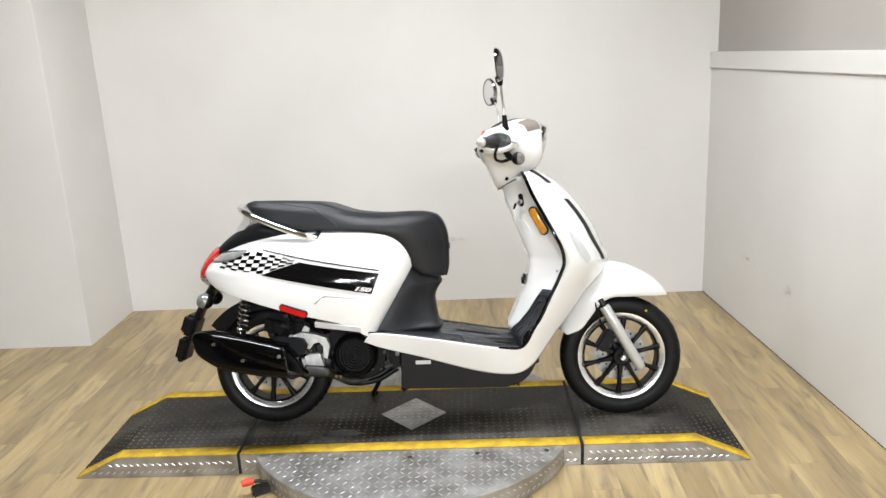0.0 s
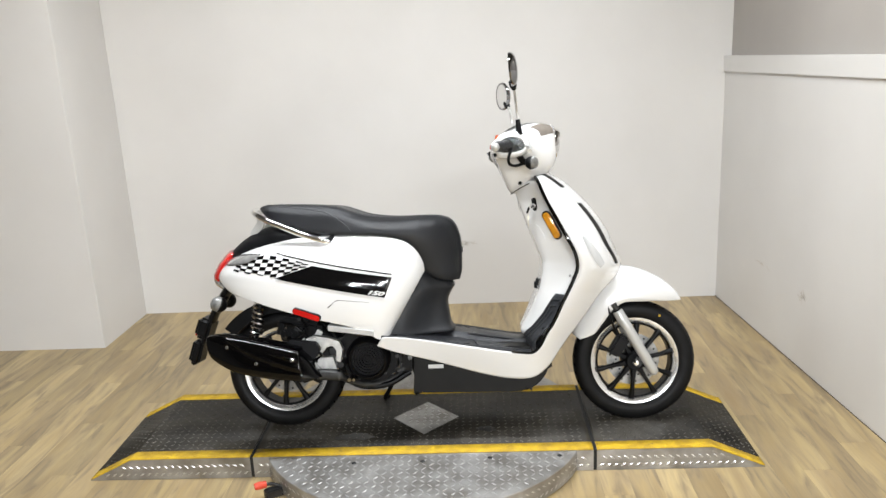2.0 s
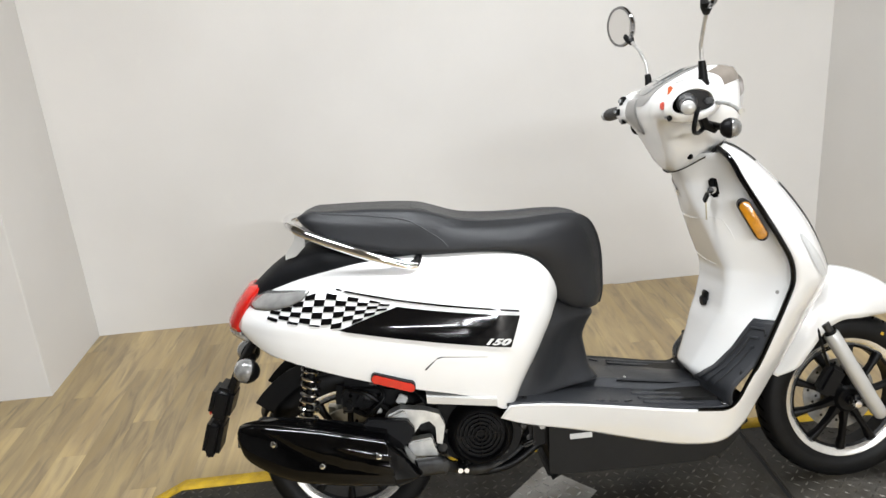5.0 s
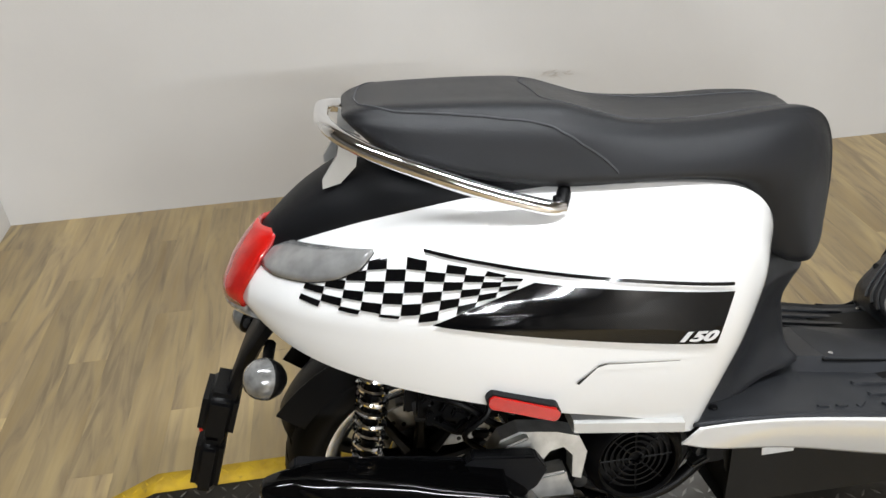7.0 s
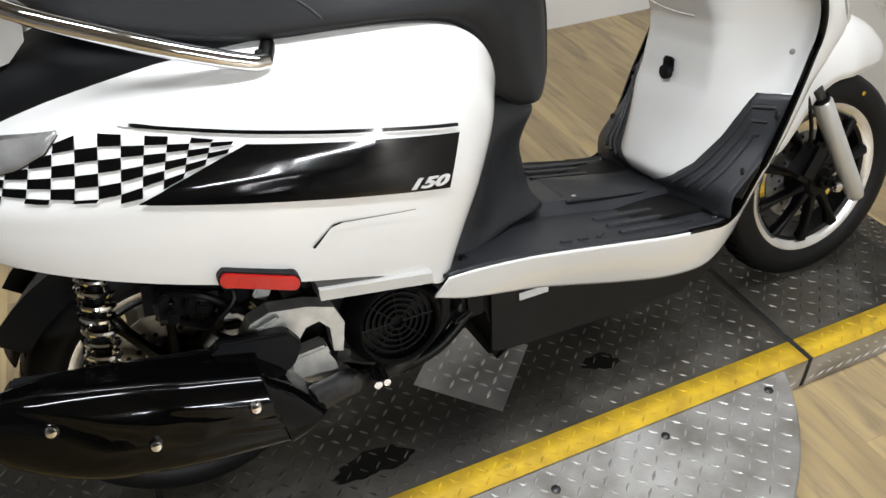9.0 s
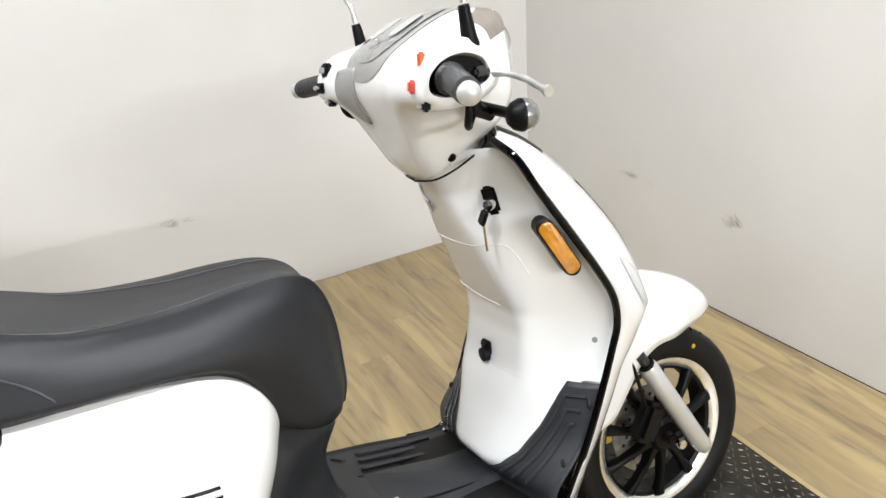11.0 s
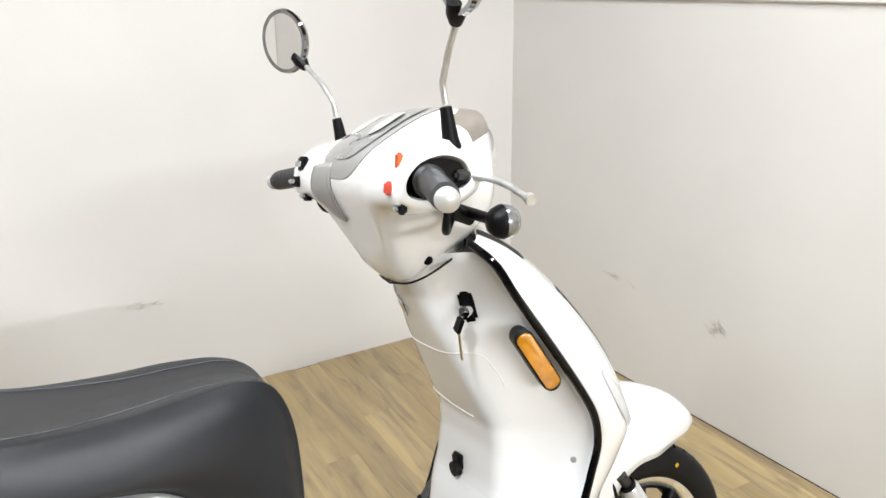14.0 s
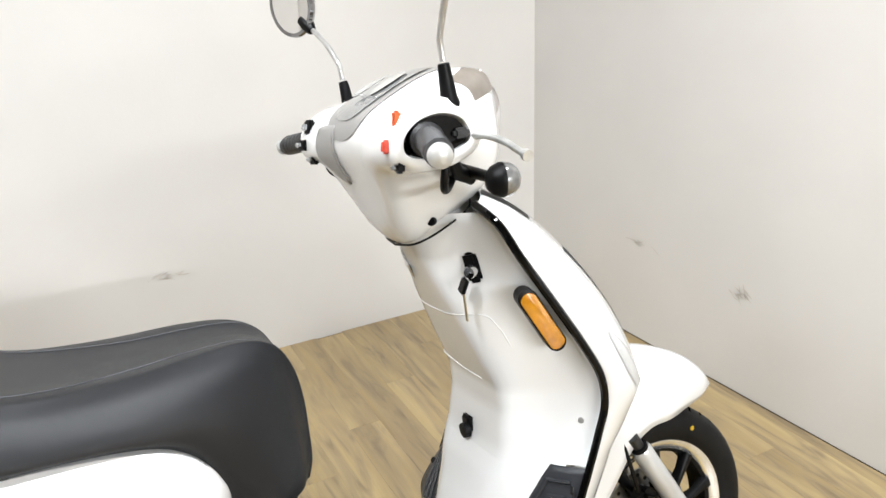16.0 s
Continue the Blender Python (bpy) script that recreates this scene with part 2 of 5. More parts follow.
def sheet(bm, rows, close=False, caps=False):
    V = [[bm.verts.new(p) for p in r] for r in rows]
    for a, b in zip(V, V[1:]):
        n = len(a)
        for j in range(n if close else n - 1):
            q = [a[j], a[(j + 1) % n], b[(j + 1) % n], b[j]]
            bm.faces.new(q)
    if caps:
        bm.faces.new(V[0])
        bm.faces.new(list(reversed(V[-1])))
    return bm


def mirrored(bm, merge=True):
    g = bmesh.ops.duplicate(bm, geom=list(bm.verts) + list(bm.edges) + list(bm.faces))["geom"]
    vs = [v for v in g if isinstance(v, bmesh.types.BMVert)]
    for v in vs:
        v.co.y = -v.co.y
    bmesh.ops.reverse_faces(bm, faces=[f for f in g if isinstance(f, bmesh.types.BMFace)])
    if merge:
        bmesh.ops.remove_doubles(bm, verts=bm.verts, dist=0.0006)
    return bm


def tube(bm, pts, r, seg=14, caps=True):
    pts = [Vector(p) for p in pts]
    rows = []
    up = None
    for i, p in enumerate(pts):
        d = (pts[min(i + 1, len(pts) - 1)] - pts[max(i - 1, 0)]).normalized()
        if up is None:
            up = Vector((0, 0, 1)) if abs(d.z) < 0.9 else Vector((1, 0, 0))
        side = d.cross(up).normalized()
        up = side.cross(d).normalized()
        rr = r[i] if isinstance(r, (list, tuple)) else r
        rows.append([p + (side * math.cos(a) + up * math.sin(a)) * rr for a in [2 * math.pi * k / seg for k in range(seg)]])
    return sheet(bm, rows, True, caps)


def lathe(bm, profile, centre=(0, 0, 0), axis=(0, 1, 0), seg=48, close=False, caps=True):
    """Turns (radius, along the axis) round the axis."""
    q = Vector((0, 0, 1)).rotation_difference(Vector(axis)).to_matrix()
    rows = []
    for k in range(seg):
        a = 2 * math.pi * k / seg
        rows.append([Vector(centre) + q @ Vector((r * math.cos(a), r * math.sin(a), h)) for r, h in profile])
    rows.append(rows[0])
    V = [[bm.verts.new(p) for p in r] for r in rows[:-1]]
    n = len(profile)
    for k in range(seg):
        a, b = V[k], V[(k + 1) % seg]
        for j in range(n if close else n - 1):
            f = (a[j], a[(j + 1) % n], b[(j + 1) % n], b[j])
            bm.faces.new(f)
    if caps and not close:
        for j, rev in ((0, True), (n - 1, False)):
            if profile[j][0] > 1e-4:
                loop = [V[k][j] for k in range(seg)]
                bm.faces.new(loop[::-1] if rev else loop)
    bmesh.ops.remove_doubles(bm, verts=bm.verts, dist=1e-6)
    return bm


def box(bm, size, m=None, bevel=0.0, seg=2):
    g = bmesh.ops.create_cube(bm, size=1)["verts"]
    bmesh.ops.scale(bm, verts=g, vec=size)
    if bevel:
        es = list({e for v in g for e in v.link_edges})
        g = list({v for f in bmesh.ops.bevel(bm, geom=es, offset=bevel, segments=seg, affect="EDGES")["faces"] for v in f.verts} | {v for v in g if v.is_valid})
    if m is not None:
        bmesh.ops.transform(bm, verts=g, matrix=m)
    return bm


def prism(bm, outline, y0, y1):
    """A plate with an outline in x, z between two planes of y."""
    a = [bm.verts.new((x, y0, z)) for x, z in outline]
    b = [bm.verts.new((x, y1, z)) for x, z in outline]
    n = len(a)
    bm.faces.new(a)
    bm.faces.new(b[::-1])
    for i in range(n):
        bm.faces.new((a[i], b[i], b[(i + 1) % n], a[(i + 1) % n]))
    return bm


def slab(x0, x1, y0, y1, z0, z1, bevel=0.0):
    return box(bmesh.new(), (x1 - x0, y1 - y0, z1 - z0), Matrix.Translation(((x0 + x1) / 2, (y0 + y1) / 2, (z0 + z1) / 2)), bevel)


B = bmesh.new

# ---- the room ----
XL, XR, YB, YF = -4.2, 1.470, 1.655, -24.0
SWING = Matrix.Translation((XR, YB, 0)) @ pose(0, 0, 0, 0, 0, 3.46)


def swung(bm):
    """Turns a piece of the right wall, built along y from the corner, into its true direction."""
    bmesh.ops.transform(bm, verts=bm.verts, matrix=SWING)
    return bm


thing("floor", slab(XL, 3.6, YF, YB, -0.12, -0.004), GROUT, "light oak vinyl plank floor with brown streaks", "floor", "structure", smooth=0)
thing("wall_back", slab(XL, XR + 0.15, YB, YB + 0.12, -0.12, CEIL), WALL, "plain off-white painted wall with faint scuffs", "wall", "structure", smooth=0)
thing("wall_right", swung(slab(0, 0.12, YF - YB - 0.5, 0.0, -0.12, 1.34)), WALL, "off-white painted side wall with brown scuffs", "wall", "structure", smooth=0)
thing("wall_right_upper", swung(slab(0.03, 0.15, YF - YB - 0.5, 0.0, 1.29, CEIL)), UPPER, "beige wall above a white ledge board, darkened for shade", "wall", "structure", smooth=0)
thing("wall_return", slab(XL, -1.951, 1.104, YB, -0.12, CEIL, 0.003), WALL, "off-white boxed-out wall corner", "wall", "structure", smooth=0)
# Unseen closing walls and ceiling, coloured dark to hold back bounce and reflections.
thing("wall_left", slab(XL - 0.12, XL, YF, YB, -0.12, CEIL), UNSEEN_DARK, "unseen closing wall, dark grey to deepen blacks and reflections", "wall", "structure", smooth=0)
thing("wall_front", slab(XL, 3.6, YF - 0.12, YF, -0.12, CEIL), UNSEEN_DARK, "unseen closing wall, dark grey to deepen blacks and reflections", "wall", "structure", smooth=0)
thing("ceiling", slab(XL - 0.12, 3.7, YF - 0.12, YB + 0.12, CEIL, CEIL + 0.1), UNSEEN_DARK, "unseen ceiling, dark grey to deepen blacks and reflections", "ceiling", "structure", smooth=0)
bm = slab(-0.012, 0.03, -4.6, -0.001, -0.045, 0.041, 0.003)
bmesh.ops.transform(bm, verts=bm.verts, matrix=pose(0, 0, 1.333, -0.85, 0, 0))
thing("trim", swung(bm), WALL, "white painted ledge board along the wall", "trim", "structure")
# Added dark strip draws the gap under the wall; no board stands here.
thing("baseboard", swung(slab(-0.002, 0.001, -8.0, -0.001, -0.003, 0.0032)), BASE, "thin dark gap along the foot of the wall", "wall gap", "structure", smooth=0)
for lx, ly, _ in LAMPS:
    f = root("ceiling_light", pose(lx, ly, CEIL), "white ceiling strip light with two bright tubes", "ceiling light", group="ceiling strip lights")
    part("housing", slab(-0.62, 0.62, -0.12, 0.12, -0.05, 0.0, 0.006), CEILM, f)
    for dy in (-0.06, 0.06):
        part("lamp_tube", tube(B(), [(-0.6, dy, -0.075), (0.6, dy, -0.075)], 0.013, 10), TUBE, f)

# ---- the turntable ramp ----
PZ, PY0, PY1 = 0.08, -0.236, 0.308
SPL, SPR = -0.762, 0.484


def lugs(bm, inside, x0, x1, y0, y1, z, pitch=0.027, tilt=None):
    """Raised lens-shaped tread bars in two crossing directions, where inside(x, y) holds."""
    nx, ny = int((x1 - x0) / pitch) + 1, int((y1 - y0) / pitch) + 1
    for i in range(nx):
        for j in range(ny):
            x, y = x0 + i * pitch, y0 + j * pitch
            if not inside(x, y):
                continue
            a = radians(45 if (i + j) % 2 else -45)
            l, w, h = 0.46 * pitch, 0.0036, 0.0019
            d, n = Vector((math.cos(a), math.sin(a), 0)), Vector((-math.sin(a), math.cos(a), 0))
            zz = z(x, y) if callable(z) else z
            c = Vector((x, y, zz))
            k = Vector((0, 0, h))
            pts = [c - d * l, c - n * w, c + d * l, c + n * w, c - d * l * 0.55 + k, c + d * l * 0.55 + k]
            if tilt:
                pts = [tilt(p) for p in pts]
            v = [bm.verts.new(p) for p in pts]
            for f in ((0, 1, 4), (1, 5, 4), (1, 2, 5), (2, 3, 5), (3, 4, 5), (3, 0, 4)):
                bm.faces.new([v[q] for q in f])
    return bm


def ramp_z(x):
    return PZ * max(0.0, min(1.0, min((x + 1.375) / 0.165, (1.085 - x) / 0.185)))


turn = root("turntable_ramp", pose(0, 0, 0), "low tread-plate motorcycle turntable with yellow-taped edges", "vehicle turntable")
# round base that shows in front of and behind the deck
bm = lathe(B(), [(0.0, 0.0), (0.618, 0.0), (0.622, 0.004), (0.622, PZ - 0.006), (0.619, PZ - 0.003), (0.0, PZ - 0.003)], (-0.14, 0.036, 0), (0, 0, 1), 128)
disc = part("round_plate", bm, PLATE, turn, "bare aluminium tread plate disc", smooth=30)
ring = B()
for k in range(150):
    a = 2 * math.pi * k / 150
    for row, (zz, sgn) in enumerate(((0.022, 1), (0.052, -1))):
        c = Vector((-0.14 + 0.6222 * math.cos(a + row * 0.021), 0.036 + 0.6222 * math.sin(a + row * 0.021), zz))
        t = Vector((-math.sin(a), math.cos(a), 0))
        n = Vector((math.cos(a), math.sin(a), 0))
        d = (t + Vector((0, 0, sgn * 0.6))).normalized()
        s = d.cross(n)
        v = [ring.verts.new(p) for p in (c - d * 0.011, c - s * 0.003, c + d * 0.011, c + s * 0.003, c + n * 0.0015)]
        for f in ((0, 1, 4), (1, 2, 4), (2, 3, 4), (3, 0, 4)):
            ring.faces.new([v[q] for q in f])
part("rim_tread", ring, BRIGHT, disc, smooth=0)["kind"] = "stuff"
bm = lugs(B(), lambda x, y: (x + 0.14) ** 2 + (y - 0.036) ** 2 < 0.605 ** 2 and (y < PY0 - 0.008 or y > PY1 + 0.008), -0.8, 0.5, -0.6, 0.68, PZ - 0.0031, 0.027)
part("disc_tread", bm, DISC_TREAD, disc, smooth=0)["kind"] = "stuff"


for bx, by in ((-0.378, -0.284), (-0.132, -0.282), (0.108, -0.268), (0.354, -0.262)):
    part("disc_bolt", lathe(B(), [(0.0, 0.0035), (0.005, 0.003), (0.0085, 0.0012), (0.009, -0.002)], (bx, by, PZ - 0.003), (0, 0, 1), 14), STEEL, disc, "dark countersunk bolt")


def deck(name, x0, x1, label):
    """One deck section: body with a sloped toe where it passes a bend."""
    xs = sorted({x0, x1} | {x for x in (-1.372, -1.21, 0.9, 1.082) if x0 < x < x1})
    top = [(x, max(0.003, ramp_z(x))) for x in xs]
    o = [(x0, 0.0), (x1, 0.0)] + top[::-1]
    return part(name, prism(B(), o, PY0, PY1), PLATE, turn, label, smooth=0)


SECT = [("left_ramp", -1.374, SPL - 0.006), ("centre_deck", SPL + 0.006, SPR - 0.006), ("right_ramp", SPR + 0.006, 1.084)]
for nm, x0, x1 in SECT:
    d = deck(nm, x0, x1, "worn tread plate deck section")
    # dark worn walking surface and two yellow tapes, laid on the plate
    xs = [x for x in np.linspace(x0 + 0.0005, x1 - 0.0005, 60)] + [x for x in (-1.21, 0.9) if x0 < x < x1]
    xs.sort()

    def strip(y0, y1, lift):
        bm = B()
        return sheet(bm, [[(x, y0, max(0.003, ramp_z(x)) + lift), (x, y1, max(0.003, ramp_z(x)) + lift)] for x in xs])
    part("walking_surface", strip(PY0 + 0.055, PY1 - 0.05, 0.0015), GRIP, d, "dark worn oily tread surface", smooth=20, solid=0.0012)
    part("yellow_tape", strip(PY0, PY0 + 0.057, 0.0022), YELLOW, d, "scuffed yellow edge tape", smooth=20, solid=0.0015)
    part("yellow_tape", strip(PY1 - 0.052, PY1, 0.0022), YELLOW, d, "scuffed yellow edge tape", smooth=20, solid=0.0015)
    zz = lambda x, y: max(0.003, ramp_z(x)) + 0.0015
    part("deck_tread", lugs(B(), lambda x, y: x0 + 0.012 < x < x1 - 0.012 and PY0 + 0.07 < y < PY1 - 0.062, x0 + 0.01, x1, PY0 + 0.02, PY1, zz), LUG, d, smooth=0)["kind"] = "stuff"
    part("tape_tread", lugs(B(), lambda x, y: x0 + 0.012 < x < x1 - 0.012 and (y < PY0 + 0.046 or y > PY1 - 0.044), x0 + 0.01, x1, PY0 + 0.014, PY1, lambda x, y: max(0.003, ramp_z(x)) + 0.0022), YELLOW, d, smooth=0)["kind"] = "stuff"
    # tread bars on the front flank
    bm = B()
    for k in range(int((x1 - x0) / 0.026)):
        for r in (0, 1):
            x = x0 + 0.015 + 0.026 * k + 0.013 * r
            z = 0.02 + 0.03 * r
            if z + 0.012 > ramp_z(x) or x > x1 - 0.012:
                continue
            c, dd, s = Vector((x, PY0, z)), Vector((0.85, 0, 0.5 - r)).normalized(), Vector((0, 0, 1))
            v = [bm.verts.new(p) for p in (c - dd * 0.012, c - s * 0.0042, c + dd * 0.012, c + s * 0.0042, c + Vector((0, -0.0022, 0)))]
            for f in ((0, 1, 4), (1, 2, 4), (2, 3, 4), (3, 0, 4)):
                bm.faces.new([v[q] for q in f])
    part("flank_tread", bm, BRIGHT, d, smooth=0)["kind"] = "stuff"
    if nm == "centre_deck":
        cx, cy = -0.138, 0.041
        bm = B()
        v = [bm.verts.new((cx + a * 0.128, cy + b * 0.134, PZ + h)) for h in (0.0012, 0.0042) for a, b in ((-1, 0), (0, -1), (1, 0), (0, 1))]
        for f in ((4, 5, 6, 7), (0, 1, 5, 4), (1, 2, 6, 5), (2, 3, 7, 6), (3, 0, 4, 7)):
            bm.faces.new([v[q] for q in f])
        em = part("diamond_plate", bm, PLATE, d, "bare aluminium diamond-shaped plate", smooth=0)
        part("plate_tread", lugs(B(), lambda x, y: abs(x - cx) / 0.128 + abs(y - cy) / 0.134 < 0.88, cx - 0.14, cx + 0.14, cy - 0.14, cy + 0.14, PZ + 0.0042, 0.027), BRIGHT, em, smooth=0)["kind"] = "stuff"
        for sx, sy, sr, sd in ((-0.4, -0.1, 0.062, 3), (0.1, -0.062, 0.04, 5)):
            rnd = random.Random(sd)
            bm = B()
            ph = [rnd.random() * 6.283 for _ in range(4)]
            loop = []
            for k in range(60):
                a = 2 * math.pi * k / 60
                rr = sr * (1 + 0.16 * math.sin(2 * a + ph[0]) + 0.12 * math.sin(3 * a + ph[1]) + 0.07 * math.sin(7 * a + ph[2]) + 0.04 * math.sin(13 * a + ph[3]))
                loop.append(bm.verts.new((sx + rr * math.cos(a), sy + 0.5 * rr * math.sin(a), PZ + 0.0025)))
            bm.faces.new(loop)
            part("oil_stain", bm, STAIN, d, smooth=0)
for x in (SPL, SPR):
    part("joint_gap", slab(x - 0.006, x + 0.006, PY0 + 0.002, PY1 - 0.002, 0.001, PZ + 0.0005), GAP, turn)
# foot lock with a red grip
lock = root("foot_lock", pose(-0.655, -0.36, 0.0, 0, 0, 35), "small red-handled metal locking lever on the floor", "lever")
part("bracket", slab(-0.03, 0.05, -0.018, 0.018, 0.0, 0.03, 0.004), STEEL, lock)
part("lever_arm", tube(B(), [(0.03, 0, 0.03), (0.0, 0.005, 0.045), (-0.03, 0.01, 0.05)], 0.006), STEEL, lock)
part("grip", tube(B(), [(-0.02, 0.008, 0.049), (-0.045, 0.012, 0.051), (-0.06, 0.014, 0.05)], [0.012, 0.014, 0.011]), REDSW, lock, "worn red rubber grip")

# ---- the scooter ----
LEAN = pose(0, 0.012, PZ + 0.003, -11.2, 0, 0)
sc = root("motor_scooter", LEAN, "white motor scooter with black checkered stripe leaning on its side stand", "scooter")


def wheel(cx, cz, ro, width, spokes=10):
    w = new("wheel")
    w.parent = sc
    w.location = (cx, 0, cz)
    ri = 0.160
    h = width / 2
    pr = [(ri, -h * 0.72), (ri + 0.018, -h * 0.95), (ro - 0.035, -h), (ro - 0.017, -h * 0.9), (ro - 0.006, -h * 0.62), (ro - 0.001, -h * 0.3), (ro, 0), (ro - 0.001, h * 0.3), (ro - 0.006, h * 0.62), (ro - 0.017, h * 0.9), (ro - 0.035, h), (ri + 0.018, h * 0.95), (ri, h * 0.72)]
    tyre = part("tyre", lathe(B(), [tuple(p) for p in [v[:] for v in [(q.x, q.y) for q in spline([(a, b, 0) for a, b in pr], 37)]]], seg=80, caps=False), RUBBER, w, "black rubber scooter tyre")
    bm = B()
    for k in range(44):
        a0 = 2 * math.pi * k / 44
        for s in (-1, 1):
            pts = []
            for q in range(6):
                f = q / 5
                y = s * h * (0.12 + 0.74 * f)
                r = lerp([(0, ro), (0.3, ro - 0.001), (0.62, ro - 0.006), (0.9, ro - 0.017)], abs(y) / h) + 0.0007
                a = a0 + 0.10 * f + (0.07 if s > 0 else 0)
                pts.append((Vector((r * math.cos(a), y, r * math.sin(a))), Vector((-math.sin(a), 0, math.cos(a))) * (0.0036 * (1 - 0.4 * f))))
            sheet(bm, [[p - e, p + e] for p, e in pts])
    part("tread_groove", bm, GROOVE, tyre, smooth=0)["kind"] = "stuff"
    bm = lathe(B(), [(ri + 0.003, -h * 0.72), (ri - 0.004, -h * 0.74), (ri - 0.022, -h * 0.5), (ri - 0.024, h * 0.5), (ri - 0.004, h * 0.74), (ri + 0.003, h * 0.72)], seg=72, caps=False)
    part("rim", bm, BLACK, w, "black cast rim")
    for s in (-1, 1):
        bm = lathe(B(), [(ri + 0.008, s * h * 0.74), (ri + 0.005, s * (h * 0.80)), (ri - 0.001, s * (h * 0.78)), (ri - 0.014, s * (h * 0.62)), (ri - 0.016, s * h * 0.56)], seg=72, caps=False)
        part("rim_lip", bm, LIP, w, "polished pale rim lip")
    for k in range(spokes):
        a = 2 * math.pi * (k + 0.35) / spokes
        d, t = Vector((math.cos(a), 0, math.sin(a))), Vector((-math.sin(a), 0, math.cos(a)))
        bm = B()
        rows = []
        for f, wd, th, oy in ((0.03, 0.012, 0.014, -0.026), (0.07, 0.0072, 0.011, -0.03), (0.11, 0.0072, 0.010, -0.028), (0.146, 0.012, 0.012, -0.022)):
            c = d * f + Vector((0, oy, 0))
            rows.append([c + t * (wd * u) + Vector((0, th * v, 0)) for u, v in ((-1, -0.6), (-0.6, -1), (0.6, -1), (1, -0.6), (1, 0.8), (-1, 0.8))])
        part("spoke", sheet(bm, rows, True, True), BLACK, w, smooth=50)
    part("hub", lathe(B(), [(0.0, -0.05), (0.03, -0.05), (0.036, -0.042), (0.045, -0.02), (0.045, 0.02), (0.034, 0.045), (0.0, 0.05)], seg=32), BLACK, w)
    part("axle_nut", lathe(B(), [(0.0, -0.066), (0.011, -0.066), (0.013, -0.06), (0.013, -0.05), (0.0, -0.048)], seg=6), STEEL, w, smooth=0)
    # drilled brake disc
    bm = lathe(B(), [(0.052, 0.006), (0.1, 0.006), (0.1, 0.002), (0.052, 0.002)], seg=48, close=True)
    disc = part("brake_disc", bm, DISC, w, "drilled steel brake disc")
    bm = B()
    for k in range(30):
        a = 2 * math.pi * k / 30
        r = 0.064 + 0.012 * (k % 3)
        lathe(bm, [(0.0, 0.0014), (0.0042, 0.0014), (0.0042, 0.002)], (r * math.cos(a), 0, r * math.sin(a)), (0, 1, 0), 8)
    part("drill_hole", bm, GAP, disc, smooth=0)["kind"] = "stuff"
    return w


fw = wheel(0.670, 0.223, 0.230, 0.086)
rw = wheel(-0.667, 0.232, 0.23, 0.116)
part("wheel_mark", lathe(B(), [(0.0, -0.0455), (0.0045, -0.0455), (0.0045, -0.044)], (0.095, 0, 0.171), (0, 1, 0), 12), YELLOW, fw, "small yellow paint dot")

# rear cowl: oblique stations from the tail to the front edge (x, z, half widths low, full, top)
ST = [(-0.908, 0.588, -0.896, 0.632, 0.055, 0.066, 0.044), (-0.862, 0.556, -0.846, 0.682, 0.150, 0.158, 0.052), (-0.800, 0.541, -0.770, 0.702, 0.200, 0.204, 0.090),
      (-0.705, 0.514, -0.700, 0.728, 0.238, 0.240, 0.122), (-0.600, 0.476, -0.570, 0.745, 0.247, 0.250, 0.155), (-0.460, 0.438, -0.444, 0.745, 0.246, 0.251, 0.163),
      (-0.385, 0.426, -0.340, 0.742, 0.245, 0.251, 0.168), (-0.332, 0.414, -0.250, 0.736, 0.240, 0.248, 0.170), (-0.300, 0.386, -0.195, 0.727, 0.236, 0.244, 0.170),
      (-0.282, 0.366, -0.160, 0.708, 0.230, 0.238, 0.164), (-0.270, 0.364, -0.135, 0.682, 0.222, 0.226, 0.153), (-0.257, 0.368, -0.119, 0.650, 0.216, 0.214, 0.141), (-0.249, 0.372, -0.110, 0.622, 0.208, 0.197, 0.127), (-0.243, 0.375, -0.107, 0.606, 0.196, 0.177, 0.112)]
ST = [tuple(r) for r in zip(*[[v.x for v in spline([(q[k], 0, 0) for q in ST], 61)] for k in range(7)])]

for _ in range(40):
    ST = [ST[0]] + [tuple((a + 2 * b + c) / 4 for a, b, c in zip(p, q, r)) for p, q, r in zip(ST, ST[1:], ST[2:])] + [ST[-1]]


def cowl_row(q):
    bx, bz, tx, tz, wb, wm, wt = q
    row = []
    ys = spline([(0, wb, 0), (0.12, wb + (wm - wb) * 0.7, 0), (0.28, wm, 0), (0.5, wm * 0.98, 0), (0.78, wm * 0.62 + wt * 0.38, 0), (0.93, wm * 0.2 + wt * 0.8, 0), (1.0, wt, 0)], 25)
    for p in ys:
        v = max(0.0, min(1.0, p.x))
        row.append(Vector((bx + (tx - bx) * v, p.y, bz + (tz - bz) * v)))
    row.append(Vector((tx, max(wt - 0.02, 0.004), tz + 0.004)))
    row.append(Vector((tx, max(wt - 0.06, 0.002), tz + 0.003)))
    return [Vector((bx, wb - 0.016, bz + 0.002))] + row


bm = sheet(B(), [cowl_row(q) for q in ST])
bmesh.ops.transform(bm, verts=bm.verts, matrix=Matrix.Diagonal((1, -1, 1, 1)))
cowl_right = part("side_panel", bm, WHITE, sc, "white gloss rear side panel with checkered stripe", solid=0.003)
bm = sheet(B(), [cowl_row(q) for q in ST])
cowl_left = part("side_panel", bm, WHITE, sc, "white gloss rear side panel", solid=0.003)

from mathutils.bvhtree import BVHTree
_t = B()
sheet(_t, [cowl_row(q) for q in ST])
_t.normal_update()
COWL = BVHTree.FromBMesh(_t)
_t.free()


